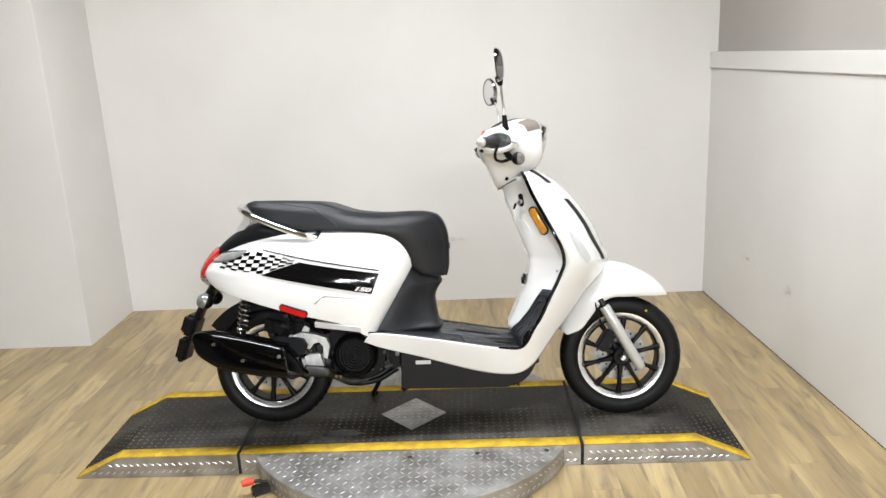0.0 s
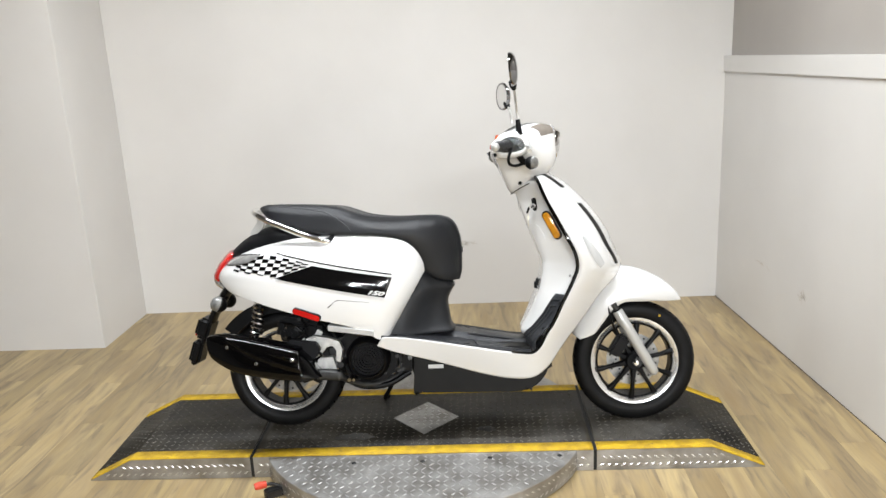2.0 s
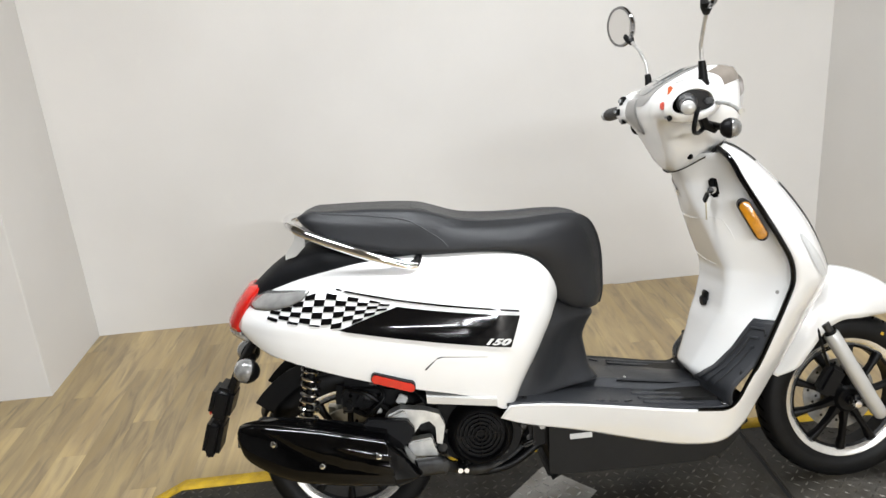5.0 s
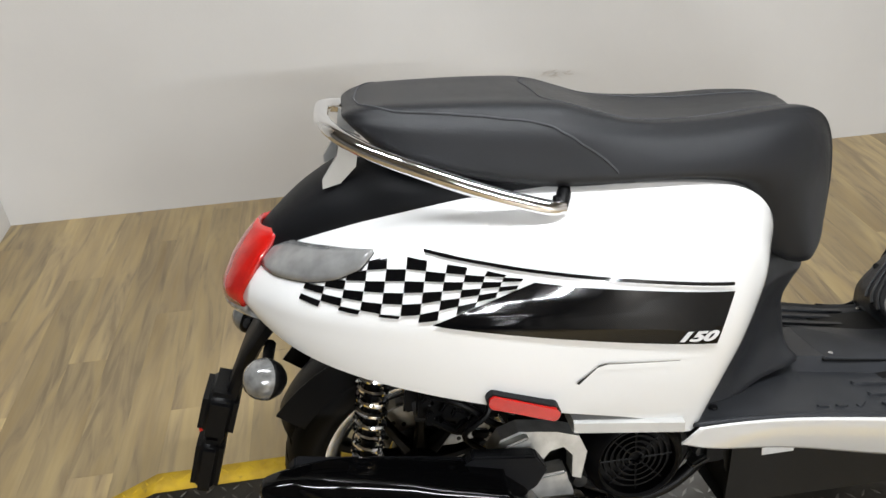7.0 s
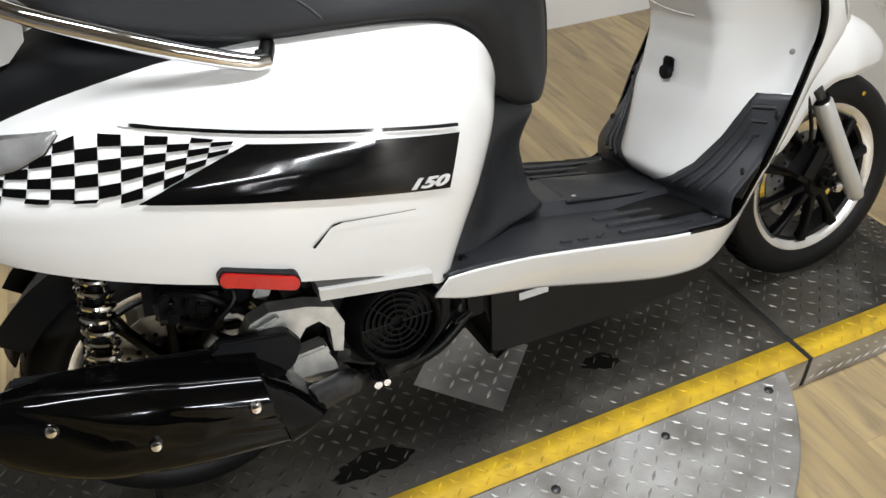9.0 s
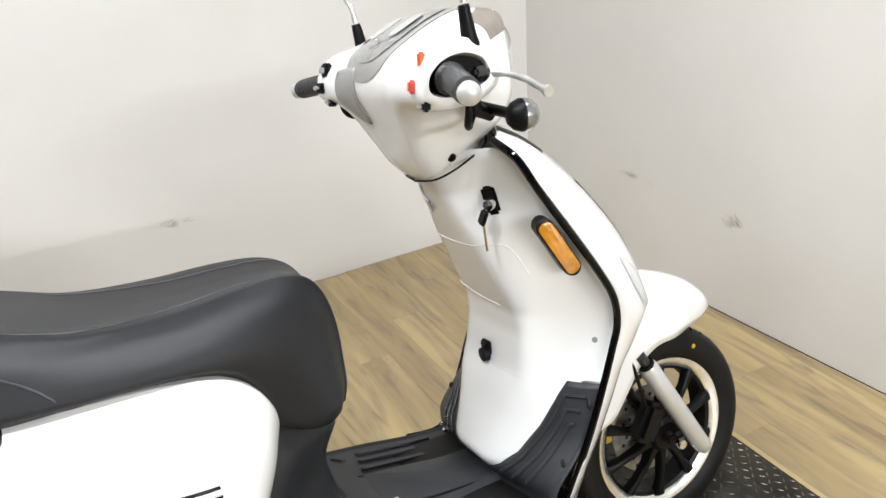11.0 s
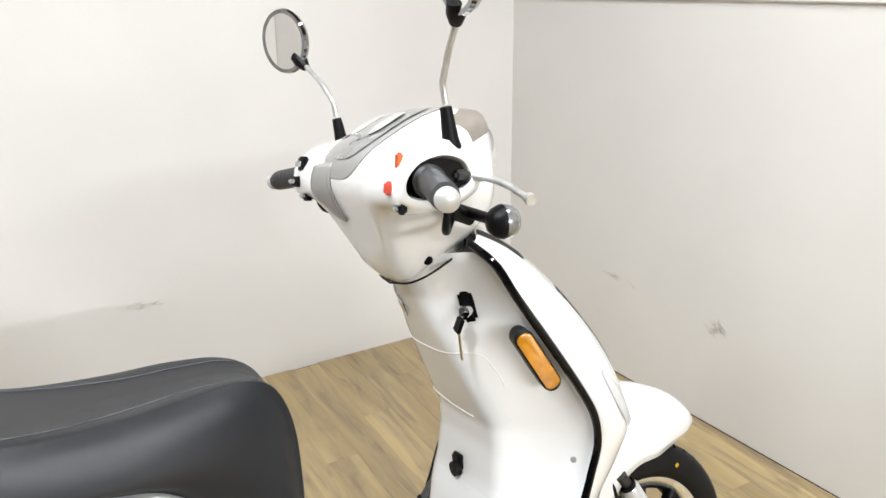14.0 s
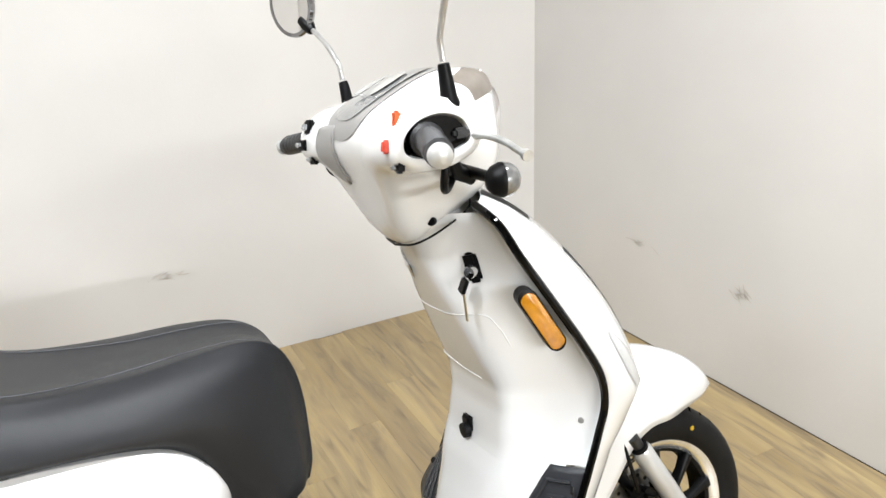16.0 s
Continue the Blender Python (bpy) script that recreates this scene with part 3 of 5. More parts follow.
def on_cowl(x, z, lift=0.0026):
    """The place on the right side panel's skin at (x, z)."""
    hit, nrm, _, _ = COWL.ray_cast(Vector((x, 1, z)), Vector((0, -1, 0)))
    if hit is None:
        hit, nrm, _, _ = COWL.find_nearest(Vector((x, 0.2, z)))
    if nrm.y < 0:
        nrm = -nrm
    hit = hit + nrm * lift
    return Vector((hit.x, -hit.y, hit.z))


def drawn(x, z):
    """Where a mark drawn at (x, z) lies: the front of the drawing sits a little higher and further back."""
    f = max(0.0, min(1.0, (x + 0.72) / 0.35))
    f = f * f * (3 - 2 * f)
    return x - 0.005 * f, z + 0.013 - 0.006 * f * (z - 0.507) / 0.09


def decal(name, quad, mat, nu=4, nv=2, lift=0.0042, label="", parent=None):
    """A film on the side panel between four corners in x, z, finely divided to follow it."""
    a, b, c, d = [Vector((p[0], p[1], 0)) for p in quad]
    rows = []
    for i in range(nu + 1):
        u = i / nu
        lo, hi = a.lerp(b, u), d.lerp(c, u)
        rows.append([on_cowl(*drawn(*lo.lerp(hi, j / nv)[:2]), lift) for j in range(nv + 1)])
    return part(name, sheet(B(), rows), mat, parent or cowl_right, label, smooth=60)

# black stripe, pinstripe and checks
decal("stripe", [(-0.642, 0.588), (-0.244, 0.507), (-0.216, 0.582), (-0.500, 0.634)], DECAL, 60, 18, label="gloss black stripe")
decal("pinstripe", [(-0.641, 0.673), (-0.439, 0.6345), (-0.439, 0.6395), (-0.641, 0.677)], DECAL, 50, 1, 0.0046)
decal("pinstripe", [(-0.439, 0.6345), (-0.217, 0.591), (-0.217, 0.596), (-0.439, 0.6395)], DECAL, 50, 1, 0.0046)
CX, CZ = 0.0255, 0.0132


def cell(i, j):
    """A corner of the checker lattice, whose rows spread towards the tail and squeeze together forwards."""
    x = -0.66 + (i - 0.5) * CX - 0.0037 * (j - 2.5)
    z = 0.635 - (j - 2.5) * CZ
    if x < -0.69:
        z += (j - 2.3) * 0.055 * (-0.69 - x)
    elif x > -0.66:
        z = 0.634 + (z - 0.634) * max(0.25, 1 - 4.8 * (x + 0.66))
    return x, z


LOW = [(-0.85, 0.611), (-0.765, 0.6075), (-0.72, 0.602), (-0.684, 0.598), (-0.643, 0.589), (-0.5, 0.635)]
HIGH = [(-0.85, 0.624), (-0.79, 0.634), (-0.74, 0.649), (-0.70, 0.669), (-0.66, 0.669), (-0.6, 0.661), (-0.53, 0.644), (-0.5, 0.636)]
for i in range(-6, 7):
    for j in range(0, 6):
        if (i + j) % 2:
            continue
        quad = [cell(i, j + 1), cell(i + 1, j + 1), cell(i + 1, j), cell(i, j)]
        quad = [(x, min(max(z, lerp(LOW, x)), lerp(HIGH, x))) for x, z in quad]
        if max(quad[3][1] - quad[0][1], quad[2][1] - quad[1][1]) > 0.002 and -0.83 < quad[0][0] < -0.54:
            decal("check", quad, DECAL, 4, 3)
# Dark and grey films paint the panel crease's shade; no fold is modelled.
decal("crease", [(-0.446, 0.475), (-0.420, 0.500), (-0.417, 0.504), (-0.449, 0.478)], BLACK, 4, 1)
decal("crease", [(-0.420, 0.500), (-0.405, 0.503), (-0.405, 0.5055), (-0.417, 0.504)], BLACK, 3, 1)
decal("crease", [(-0.405, 0.503), (-0.30, 0.491), (-0.30, 0.4922), (-0.405, 0.5055)], SMOKE, 10, 1)

# number on the stripe
fc = bpy.data.curves.new("number", "FONT")
fc.body, fc.size, fc.shear, fc.extrude = "150", 0.0305, 0.45, 0.0003
fc.offset = 0.0014
fo = new("number", fc)
bpy.context.view_layer.update()
fm = bpy.data.meshes.new_from_object(fo.evaluated_get(bpy.context.evaluated_depsgraph_get()))
bpy.data.objects.remove(fo)
for v in fm.vertices:
    p = on_cowl(*drawn(-0.308 + v.co.x * 1.25, 0.5243 + v.co.y * 0.68 - v.co.x * 0.2), 0.0054 + v.co.z)
    v.co = p
fm.materials.append(LABEL)
fo = new("number", fm)
fo.parent = cowl_right
fo["label"] = "white slanted number on the stripe"

# tail: dark cover, lamps, indicators
rows = []
for x, w, zt, zs in ((-0.888, 0.028, 0.662, 0.655), (-0.86, 0.05, 0.694, 0.676), (-0.8, 0.085, 0.742, 0.704), (-0.73, 0.112, 0.776, 0.728), (-0.64, 0.135, 0.793, 0.742), (-0.52, 0.15, 0.795, 0.75), (-0.40, 0.152, 0.785, 0.75)):
    rows.append([Vector((x, w * math.sin(a), zs - 0.024 + (zt - zs + 0.024) * max(0.0, math.cos(a)) ** 0.7)) for a in np.linspace(-math.pi / 2, math.pi / 2, 25)])
part("tail_cover", sheet(B(), list(zip(*[spline([r[k] for r in rows], 30) for k in range(25)]))), PLASTIC, sc, "dark grey plastic tail cover", solid=0.004)


def tail_shell(z0, z1, x_of, wid, n=12, depth=0.055, off=0.0):
    rows = []
    for k in range(n):
        z = z0 + (z1 - z0) * k / (n - 1)
        w = lerp(wid, z)
        rows.append([Vector((x_of(z) - off + depth * abs(u) ** 2.4, w * u, z + 0.006 * (1 - abs(u)))) for u in np.linspace(-1, 1, 21)])
    return rows


tail_x = lambda z: lerp([(0.55, -0.915), (0.57, -0.938), (0.60, -0.938), (0.64, -0.915), (0.67, -0.89), (0.70, -0.858), (0.715, -0.84)], z)
part("tail_light", sheet(B(), tail_shell(0.582, 0.688, tail_x, [(0.58, 0.062), (0.63, 0.072), (0.66, 0.068), (0.69, 0.048)], 12, 0.034)), RED, sc, "red tail light lens", solid=0.01)
part("plate_lamp", sheet(B(), tail_shell(0.552, 0.581, tail_x, [(0.55, 0.05), (0.583, 0.06)], 5, 0.034)), LENS, sc, "clear lower tail lens", solid=0.01)
for s in (-1, 1):
    rows = []
    for u in np.linspace(0, 1, 18):
        x = -0.868 + 0.161 * u
        zl = lerp([(-0.868, 0.6445), (-0.85, 0.6425), (-0.80, 0.646), (-0.76, 0.653), (-0.725, 0.667), (-0.707, 0.684)], x)
        zh = lerp([(-0.868, 0.655), (-0.85, 0.668), (-0.826, 0.678), (-0.76, 0.684), (-0.707, 0.686)], x)
        rows.append([Vector((p.x, -s * p.y, p.z)) for p in [on_cowl(x, zl + (zh - zl) * v, 0.003 + 0.003 * math.sin(math.pi * v)) for v in np.linspace(0, 1, 6)]])
    lens = part("rear_indicator", sheet(B(), rows), INDIC, sc, "pale grey rear indicator lens", solid=0.003)
    # Thin black tube draws the dark gap below the lens, shade put into colour.
    part("lens_seal", tube(B(), [r[0] for r in rows], 0.0014, 6), BLACK, lens)
    low = [q for q in ST if q[0] < -0.80]
    part("tail_trim", sheet(B(), [[Vector((q[0] + 0.004, s * (q[4] - 0.006), q[1] + 0.004)), Vector((q[0] + 0.006, s * (q[4] - 0.010), q[1] - 0.011)), Vector((q[0] + 0.016, s * max(0.01, q[4] - 0.032), q[1] - 0.012))] for q in low]), SILVER, sc, "pale trim under the tail", solid=0.003)

# inner black bodywork and rear inner fender
part("inner_body", prism(B(), [(-0.70, 0.60), (-0.6, 0.50), (-0.45, 0.46), (-0.3, 0.44), (-0.2, 0.5), (-0.13, 0.6), (-0.2, 0.72), (-0.5, 0.72), (-0.68, 0.70)], -0.1, 0.1), BLACK, sc, "black inner bodywork")
rows = []
for a in np.linspace(radians(25), radians(150), 24):
    r = 0.256
    rows.append([Vector((-0.667 + (r - 0.02 * abs(v) ** 2) * math.cos(a), 0.078 * v, 0.232 + (r - 0.02 * abs(v) ** 2) * math.sin(a))) for v in np.linspace(-1, 1, 9)])
fen = part("rear_fender", sheet(B(), rows), BLACK, sc, "black inner rear fender", solid=0.003)
for s in (-1, 1):
    part("fender_side", prism(B(), [(-0.667 + r * math.cos(radians(a)), 0.232 + r * math.sin(radians(a))) for r, a in [(0.276, 80 + 6.2 * k) for k in range(11)] + [(0.226, 142 - 6.6 * k) for k in range(9)]], s * 0.09 - 0.002, s * 0.09 + 0.002), BLACK, fen)

# plate carrier with reflectors and rear turn signals
rows = []
for x, z, w, d in ((-0.862, 0.565, 0.06, 0.022), (-0.905, 0.51, 0.05, 0.018), (-0.945, 0.44, 0.036, 0.014), (-0.975, 0.37, 0.03, 0.012), (-1.012, 0.295, 0.034, 0.010), (-1.028, 0.258, 0.026, 0.006)):
    rows.append([Vector((x + d * u, w * v - 0.03, z + 0.3 * d * u)) for u, v in ((-1, -0.8), (-1, 0.8), (-0.4, 1), (0.6, 1), (1, 0.7), (1, -0.7), (0.6, -1), (-0.4, -1))])
hang = part("plate_carrier", sheet(B(), rows, True, True), BLACK, sc, "black plastic plate carrier")
part("reflector_box", box(B(), (0.056, 0.105, 0.082), pose(-0.976, -0.03, 0.402, 0, 20, 0), 0.014, 3), BLACK, hang)
part("reflector_lens", box(B(), (0.006, 0.07, 0.04), pose(-1.002, -0.03, 0.393, 0, 20, 0), 0.002), RED, hang, "dark red reflector")
part("lower_bracket", box(B(), (0.044, 0.095, 0.098), pose(-1.010, -0.03, 0.310, 0, 18, 0), 0.013, 3), BLACK, hang)


def turn_signal(x, y, z, d, face, k=0.9):
    """Short stalk and a round lamp whose clear lens faces along d."""
    t = new("turn_signal")
    t.parent = sc
    t["label"] = "round black turn signal with clear lens"
    c = Vector((x, y, z))
    s = 1 if y > 0 else -1
    part("stalk", tube(B(), [(x - 0.004 * face, y * 0.45, z + 0.012), (x, y - 0.02 * s, z)], [0.009, 0.008]), BLACK, t)
    part("lamp_body", lathe(B(), [(0.0, -0.034 * k), (0.016 * k, -0.032 * k), (0.027 * k, -0.022 * k), (0.033 * k, -0.008 * k), (0.034 * k, -0.002 * k), (0.032 * k, 0.002 * k)], c, d, 28), BLACK, t)
    part("lens", lathe(B(), [(0.0335 * k, 0.0), (0.0335 * k, 0.006 * k), (0.030 * k, 0.017 * k), (0.022 * k, 0.027 * k), (0.011 * k, 0.032 * k), (0.0, 0.033 * k)], c, d, 28), RIBBED, t, "clear ribbed lens")


turn_signal(-0.882, -0.152, 0.504, (-0.78, -0.48, 0.38), -1, 0.9)
turn_signal(-0.928, 0.10, 0.488, (-0.78, 0.48, 0.38), -1, 0.9)

# ---- seat ----
SEAT = [(-0.715, 0.838, -0.722, 0.836, 0.06), (-0.69, 0.815, -0.728, 0.855, 0.112), (-0.655, 0.798, -0.69, 0.866, 0.138), (-0.6, 0.778, -0.62, 0.8645, 0.153), (-0.52, 0.757, -0.52, 0.859, 0.164),
        (-0.455, 0.747, -0.44, 0.851, 0.171), (-0.405, 0.744, -0.39, 0.836, 0.175), (-0.35, 0.743, -0.335, 0.818, 0.177), (-0.286, 0.74, -0.27, 0.809, 0.177), (-0.225, 0.732, -0.19, 0.805, 0.174),
        (-0.18, 0.718, -0.11, 0.806, 0.166), (-0.15, 0.694, -0.045, 0.801, 0.155), (-0.13, 0.66, -0.004, 0.781, 0.144), (-0.118, 0.625, 0.018, 0.741, 0.133), (-0.108, 0.597, 0.027, 0.689, 0.124),
        (-0.09, 0.58, 0.027, 0.629, 0.116), (-0.075, 0.57, 0.025, 0.587, 0.11), (-0.062, 0.562, 0.017, 0.557, 0.1)]
SEAT = [tuple(r) for r in zip(*[[v.x for v in spline([(q[k], 0, 0) for q in SEAT], 70)] for k in range(5)])]


def seat_row(i, q):
    bx, bz, tx, tz, w = q
    f = i / 69
    dish = lerp([(0, 0.0), (0.36, 0.0), (0.48, 0.014), (0.6, 0.012), (0.72, 0.006), (0.8, 0.0), (1, 0)], f)
    sh = lerp([(0, 0.75), (0.1, 0.84), (0.3, 0.88), (0.38, 0.8), (0.48, 0.72), (0.58, 0.62), (0.7, 0.46), (0.8, 0.42), (1, 0.42)], f)
    top = lerp([(0, 0.16), (0.3, 0.2), (0.42, 0.12), (0.55, 0.05), (0.7, 0.05), (1, 0.08)], f)
    half = spline([(0.0, 1.0 - dish * 6, 0), (sh * 0.45, 1.0 - dish * 4, 0), (sh * 0.85, 1.0 - dish * 0.5, 0), (sh, 1.0 - top, 0), (sh + (1 - sh) * 0.5, 1 - top - (1 - top) * 0.2, 0), (0.97, 0.40, 0), (1.0, 0.12, 0), (0.94, 0.0, 0)], 30)
    loop = []
    for p in half:
        v = p.y
        loop.append(Vector((bx + (tx - bx) * v, w * p.x, bz + (tz - bz) * v)))
    return loop[::-1] + [Vector((p.x, -p.y, p.z)) for p in loop[1:]]


rows = [seat_row(i, q) for i, q in enumerate(SEAT)]
seat = part("seat", sheet(B(), rows, True, True), VINYL, sc, "dark grey vinyl stepped two-person seat", smooth=55)
# seams lie on the seat's skin
_t = B()
sheet(_t, rows, True)
_t.normal_update()
SKIN = BVHTree.FromBMesh(_t)
_t.free()
for s in (-1, 1):
    for path, r in (([(-0.712, 0.0, 0.868), (-0.705, 0.06, 0.868), (-0.690, 0.092, 0.868), (-0.657, 0.112, 0.856), (-0.537, 0.124, 0.837), (-0.454, 0.135, 0.814), (-0.40, 0.15, 0.785), (-0.368, 0.165, 0.757), (-0.345, 0.175, 0.735)], 0.0018),
                    ([(-0.446, 0.0, 0.861), (-0.446, 0.09, 0.855), (-0.41, 0.112, 0.83), (-0.343, 0.105, 0.805), (-0.275, 0.095, 0.80), (-0.179, 0.071, 0.806), (-0.1, 0.06, 0.806), (-0.02, 0.055, 0.79)], 0.0013)):
        pts = [SKIN.find_nearest(Vector((p.x, s * p.y, p.z)))[0] for p in spline(path, 44)]
        part("seam", tube(B(), pts, r, 6), STITCH, seat, smooth=60)
part("seat_base", prism(B(), [(-0.66, 0.79), (-0.5, 0.748), (-0.3, 0.735), (-0.19, 0.71), (-0.14, 0.66), (-0.11, 0.6), (-0.07, 0.575), (-0.05, 0.58), (-0.1, 0.7), (-0.3, 0.77), (-0.6, 0.81)], -0.11, 0.11), BLACK, seat)

# grab rail
half = [(-0.450, 0.182, 0.724), (-0.475, 0.189, 0.729), (-0.55, 0.186, 0.756), (-0.635, 0.170, 0.790), (-0.70, 0.146, 0.817), (-0.74, 0.105, 0.836), (-0.757, 0.055, 0.845), (-0.76, 0.0, 0.847)]
pts = half + [(x, -y, z) for x, y, z in half[-2::-1]]
rail = part("grab_rail", tube(B(), spline(pts, 70), 0.0112, 16), CHROME, sc, "chrome tubular passenger grab rail")
for s in (-1, 1):
    part("rail_mount", tube(B(), [(-0.452, s * 0.182, 0.727), (-0.446, s * 0.172, 0.735), (-0.438, s * 0.15, 0.742)], 0.010), BLACK, rail)
    part("rail_bolt", lathe(B(), [(0.0, 0.006), (0.006, 0.006), (0.007, 0.0), (0.0, -0.004)], (-0.456, s * 0.178, 0.733), (0, 0, 1), 6), BLACK, rail, smooth=0)
for s in (-1, 1):
    part("rail_bracket", prism(B(), [(-0.735, 0.838), (-0.708, 0.823), (-0.714, 0.80), (-0.718, 0.782), (-0.742, 0.760), (-0.768, 0.754), (-0.767, 0.766), (-0.742, 0.80)], s * 0.075 - 0.006, s * 0.075 + 0.006), SILVER, rail, "chrome rail bracket arm", smooth=30)

# ---- underseat panel, floor and belly ----
rows = []
for z, xf, xb, wf, wb in ((0.366, -0.008, -0.285, 0.13, 0.188), (0.385, -0.022, -0.275, 0.115, 0.18), (0.41, -0.027, -0.255, 0.104, 0.170), (0.44, -0.031, -0.235, 0.1, 0.160), (0.48, -0.034, -0.21, 0.094, 0.148), (0.515, -0.018, -0.19, 0.092, 0.138), (0.533, -0.006, -0.18, 0.09, 0.132), (0.548, -0.012, -0.17, 0.088, 0.126), (0.60, -0.06, -0.15, 0.085, 0.115)):
    wf *= lerp([(0.366, 0.78), (0.42, 0.72), (0.5, 0.8), (0.6, 0.85)], z)
    loop = spline([(xb, wb, 0), ((xb * 2 + xf) / 3, wb * 0.9, 0), ((xb + xf * 2) / 3, wf * 1.12, 0), (xf - 0.012, wf * 0.78, 0), (xf, wf * 0.3, 0), (xf, 0, 0)], 16)
    row = [Vector((p.x, p.y, z)) for p in loop]
    rows.append(row + [Vector((p.x, -p.y, p.z)) for p in row[-2::-1]])
rows = [[c[k] for c in cols] for cols in [[spline([r[j] for r in rows], 20) for j in range(len(rows[0]))]] for k in range(20)]
part("underseat_panel", sheet(B(), rows), PANEL, sc, "dark grey plastic panel under the seat", solid=0.003)

part("seat_latch", box(B(), (0.010, 0.022, 0.03), pose(0.027, 0.0, 0.668), 0.004), BLACK, seat)
FLOOR = [(-0.268, 0.375), (-0.2, 0.371), (-0.1, 0.355), (0.0, 0.338), (0.1, 0.321), (0.2, 0.304), (0.27, 0.297), (0.295, 0.302), (0.318, 0.328)]
fz = lambda x: lerp(FLOOR, x)
rows = []
for x in np.linspace(-0.268, 0.318, 40):
    e = fz(x)
    hw = lerp([(-0.27, 0.230), (-0.2, 0.226), (-0.1, 0.214), (0.1, 0.211), (0.2, 0.201), (0.3, 0.196), (0.32, 0.194)], x)
    hump = 0.016 * min(1, max(0, (x + 0.05) / 0.03)) * min(1, max(0, (0.318 - x) / 0.02)) + 0.004
    rows.append([Vector((x, y, e + (0.004 if abs(y) > hw - 0.006 else hump if abs(y) < 0.055 else hump * max(0, 1 - (abs(y) - 0.055) / 0.02)))) for y in [-hw, -hw + 0.006, -hw + 0.012, -0.12, -0.075, -0.064, -0.055, -0.02, 0, 0.02, 0.055, 0.064, 0.075, 0.12, hw - 0.012, hw - 0.006, hw]])
floor_mat = part("floorboard", sheet(B(), rows), FOOT, sc, "dark grey ribbed plastic floorboard", solid=0.006)


def floor_bar(x0, y0, x1, y1, w, h):
    """A flat raised bar with rounded ends on the floorboard."""
    a, b = Vector((x0, y0, 0)), Vector((x1, y1, 0))
    d = (b - a).normalized()
    n = Vector((-d.y, d.x, 0))
    rim = [b - d * w + (d * math.cos(t) + n * math.sin(t)) * w for t in np.linspace(-math.pi / 2, math.pi / 2, 7)]
    rim += [a + d * w - (d * math.cos(t) + n * math.sin(t)) * w for t in np.linspace(-math.pi / 2, math.pi / 2, 7)]
    c = (a + b) / 2
    lay = lambda k, up: [Vector((c.x + (p.x - c.x) * k, c.y + (p.y - c.y) * (1 - (1 - k) * 6), fz(p.x) + up)) for p in rim]
    return sheet(B(), [lay(1, 0.0), lay(1, h * 0.6), lay(0.985, h)], True, True)


for s in (-1, 1):
    for x0, y0, x1, y1 in ((0.061, 0.114, 0.259, 0.104), (0.068, 0.148, 0.250, 0.138), (0.073, 0.179, 0.232, 0.170)):
        part("rib", floor_bar(x0, s * y0, x1, s * y1, 0.006, 0.0075), FOOT, floor_mat, smooth=30)
    for x0, y0, x1, y1 in ((-0.045, 0.186, -0.024, 0.184), (-0.012, 0.185, 0.010, 0.181), (0.026, 0.186, 0.048, 0.166)):
        part("rib", floor_bar(x0, s * y0, x1, s * y1, 0.0045, 0.006), FOOT, floor_mat, smooth=30)
    for x, y in ((-0.22, 0.19), (0.275, 0.178)):
        part("bolt", lathe(B(), [(0.0, 0.004), (0.006, 0.003), (0.007, 0.0), (0.0, -0.002)], (x, s * y, fz(x) + 0.004), (0, 0, 1), 10), CHROME if x > 0 else BLACK, floor_mat)
# the lid over the battery, with its joint, and a long strip each side of it
LID = [(0.046, -0.05), (0.06, -0.062), (0.20, -0.056), (0.255, -0.04), (0.262, 0.0), (0.255, 0.04), (0.20, 0.056), (0.06, 0.062), (0.046, 0.05)]
out = spline([(a, b, 0) for a, b in LID], 48, True)
deckz = lambda x: fz(x) + 0.020
lay = lambda k, up: [Vector((0.155 + (p.x - 0.155) * k, p.y * k, deckz(p.x) + up)) for p in out]
part("battery_lid", sheet(B(), [lay(1, -0.004), lay(1, 0.002), lay(0.96, 0.0035)], True, True), FOOT, floor_mat, smooth=40)
part("lid_joint", tube(B(), lay(1.03, 0.0005) + lay(1.03, 0.0005)[:1], 0.0016, 6), BLACK, floor_mat)
part("lid_screw", lathe(B(), [(0.0, 0.003), (0.004, 0.002), (0.005, 0.0)], (0.066, -0.045, deckz(0.066) + 0.003), (0, 0, 1), 10), CHROME, floor_mat)
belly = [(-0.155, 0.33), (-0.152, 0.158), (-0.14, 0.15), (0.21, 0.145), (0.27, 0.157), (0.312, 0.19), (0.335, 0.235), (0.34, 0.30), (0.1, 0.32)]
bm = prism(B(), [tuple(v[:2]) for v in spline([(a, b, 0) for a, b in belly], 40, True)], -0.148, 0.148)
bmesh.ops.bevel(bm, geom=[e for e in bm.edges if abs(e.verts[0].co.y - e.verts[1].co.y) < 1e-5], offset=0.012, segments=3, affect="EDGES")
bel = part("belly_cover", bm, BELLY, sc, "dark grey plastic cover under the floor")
part("label_plate", slab(-0.108, -0.052, -0.1495, -0.1482, 0.240, 0.254), LABEL, bel, "small white sticker")

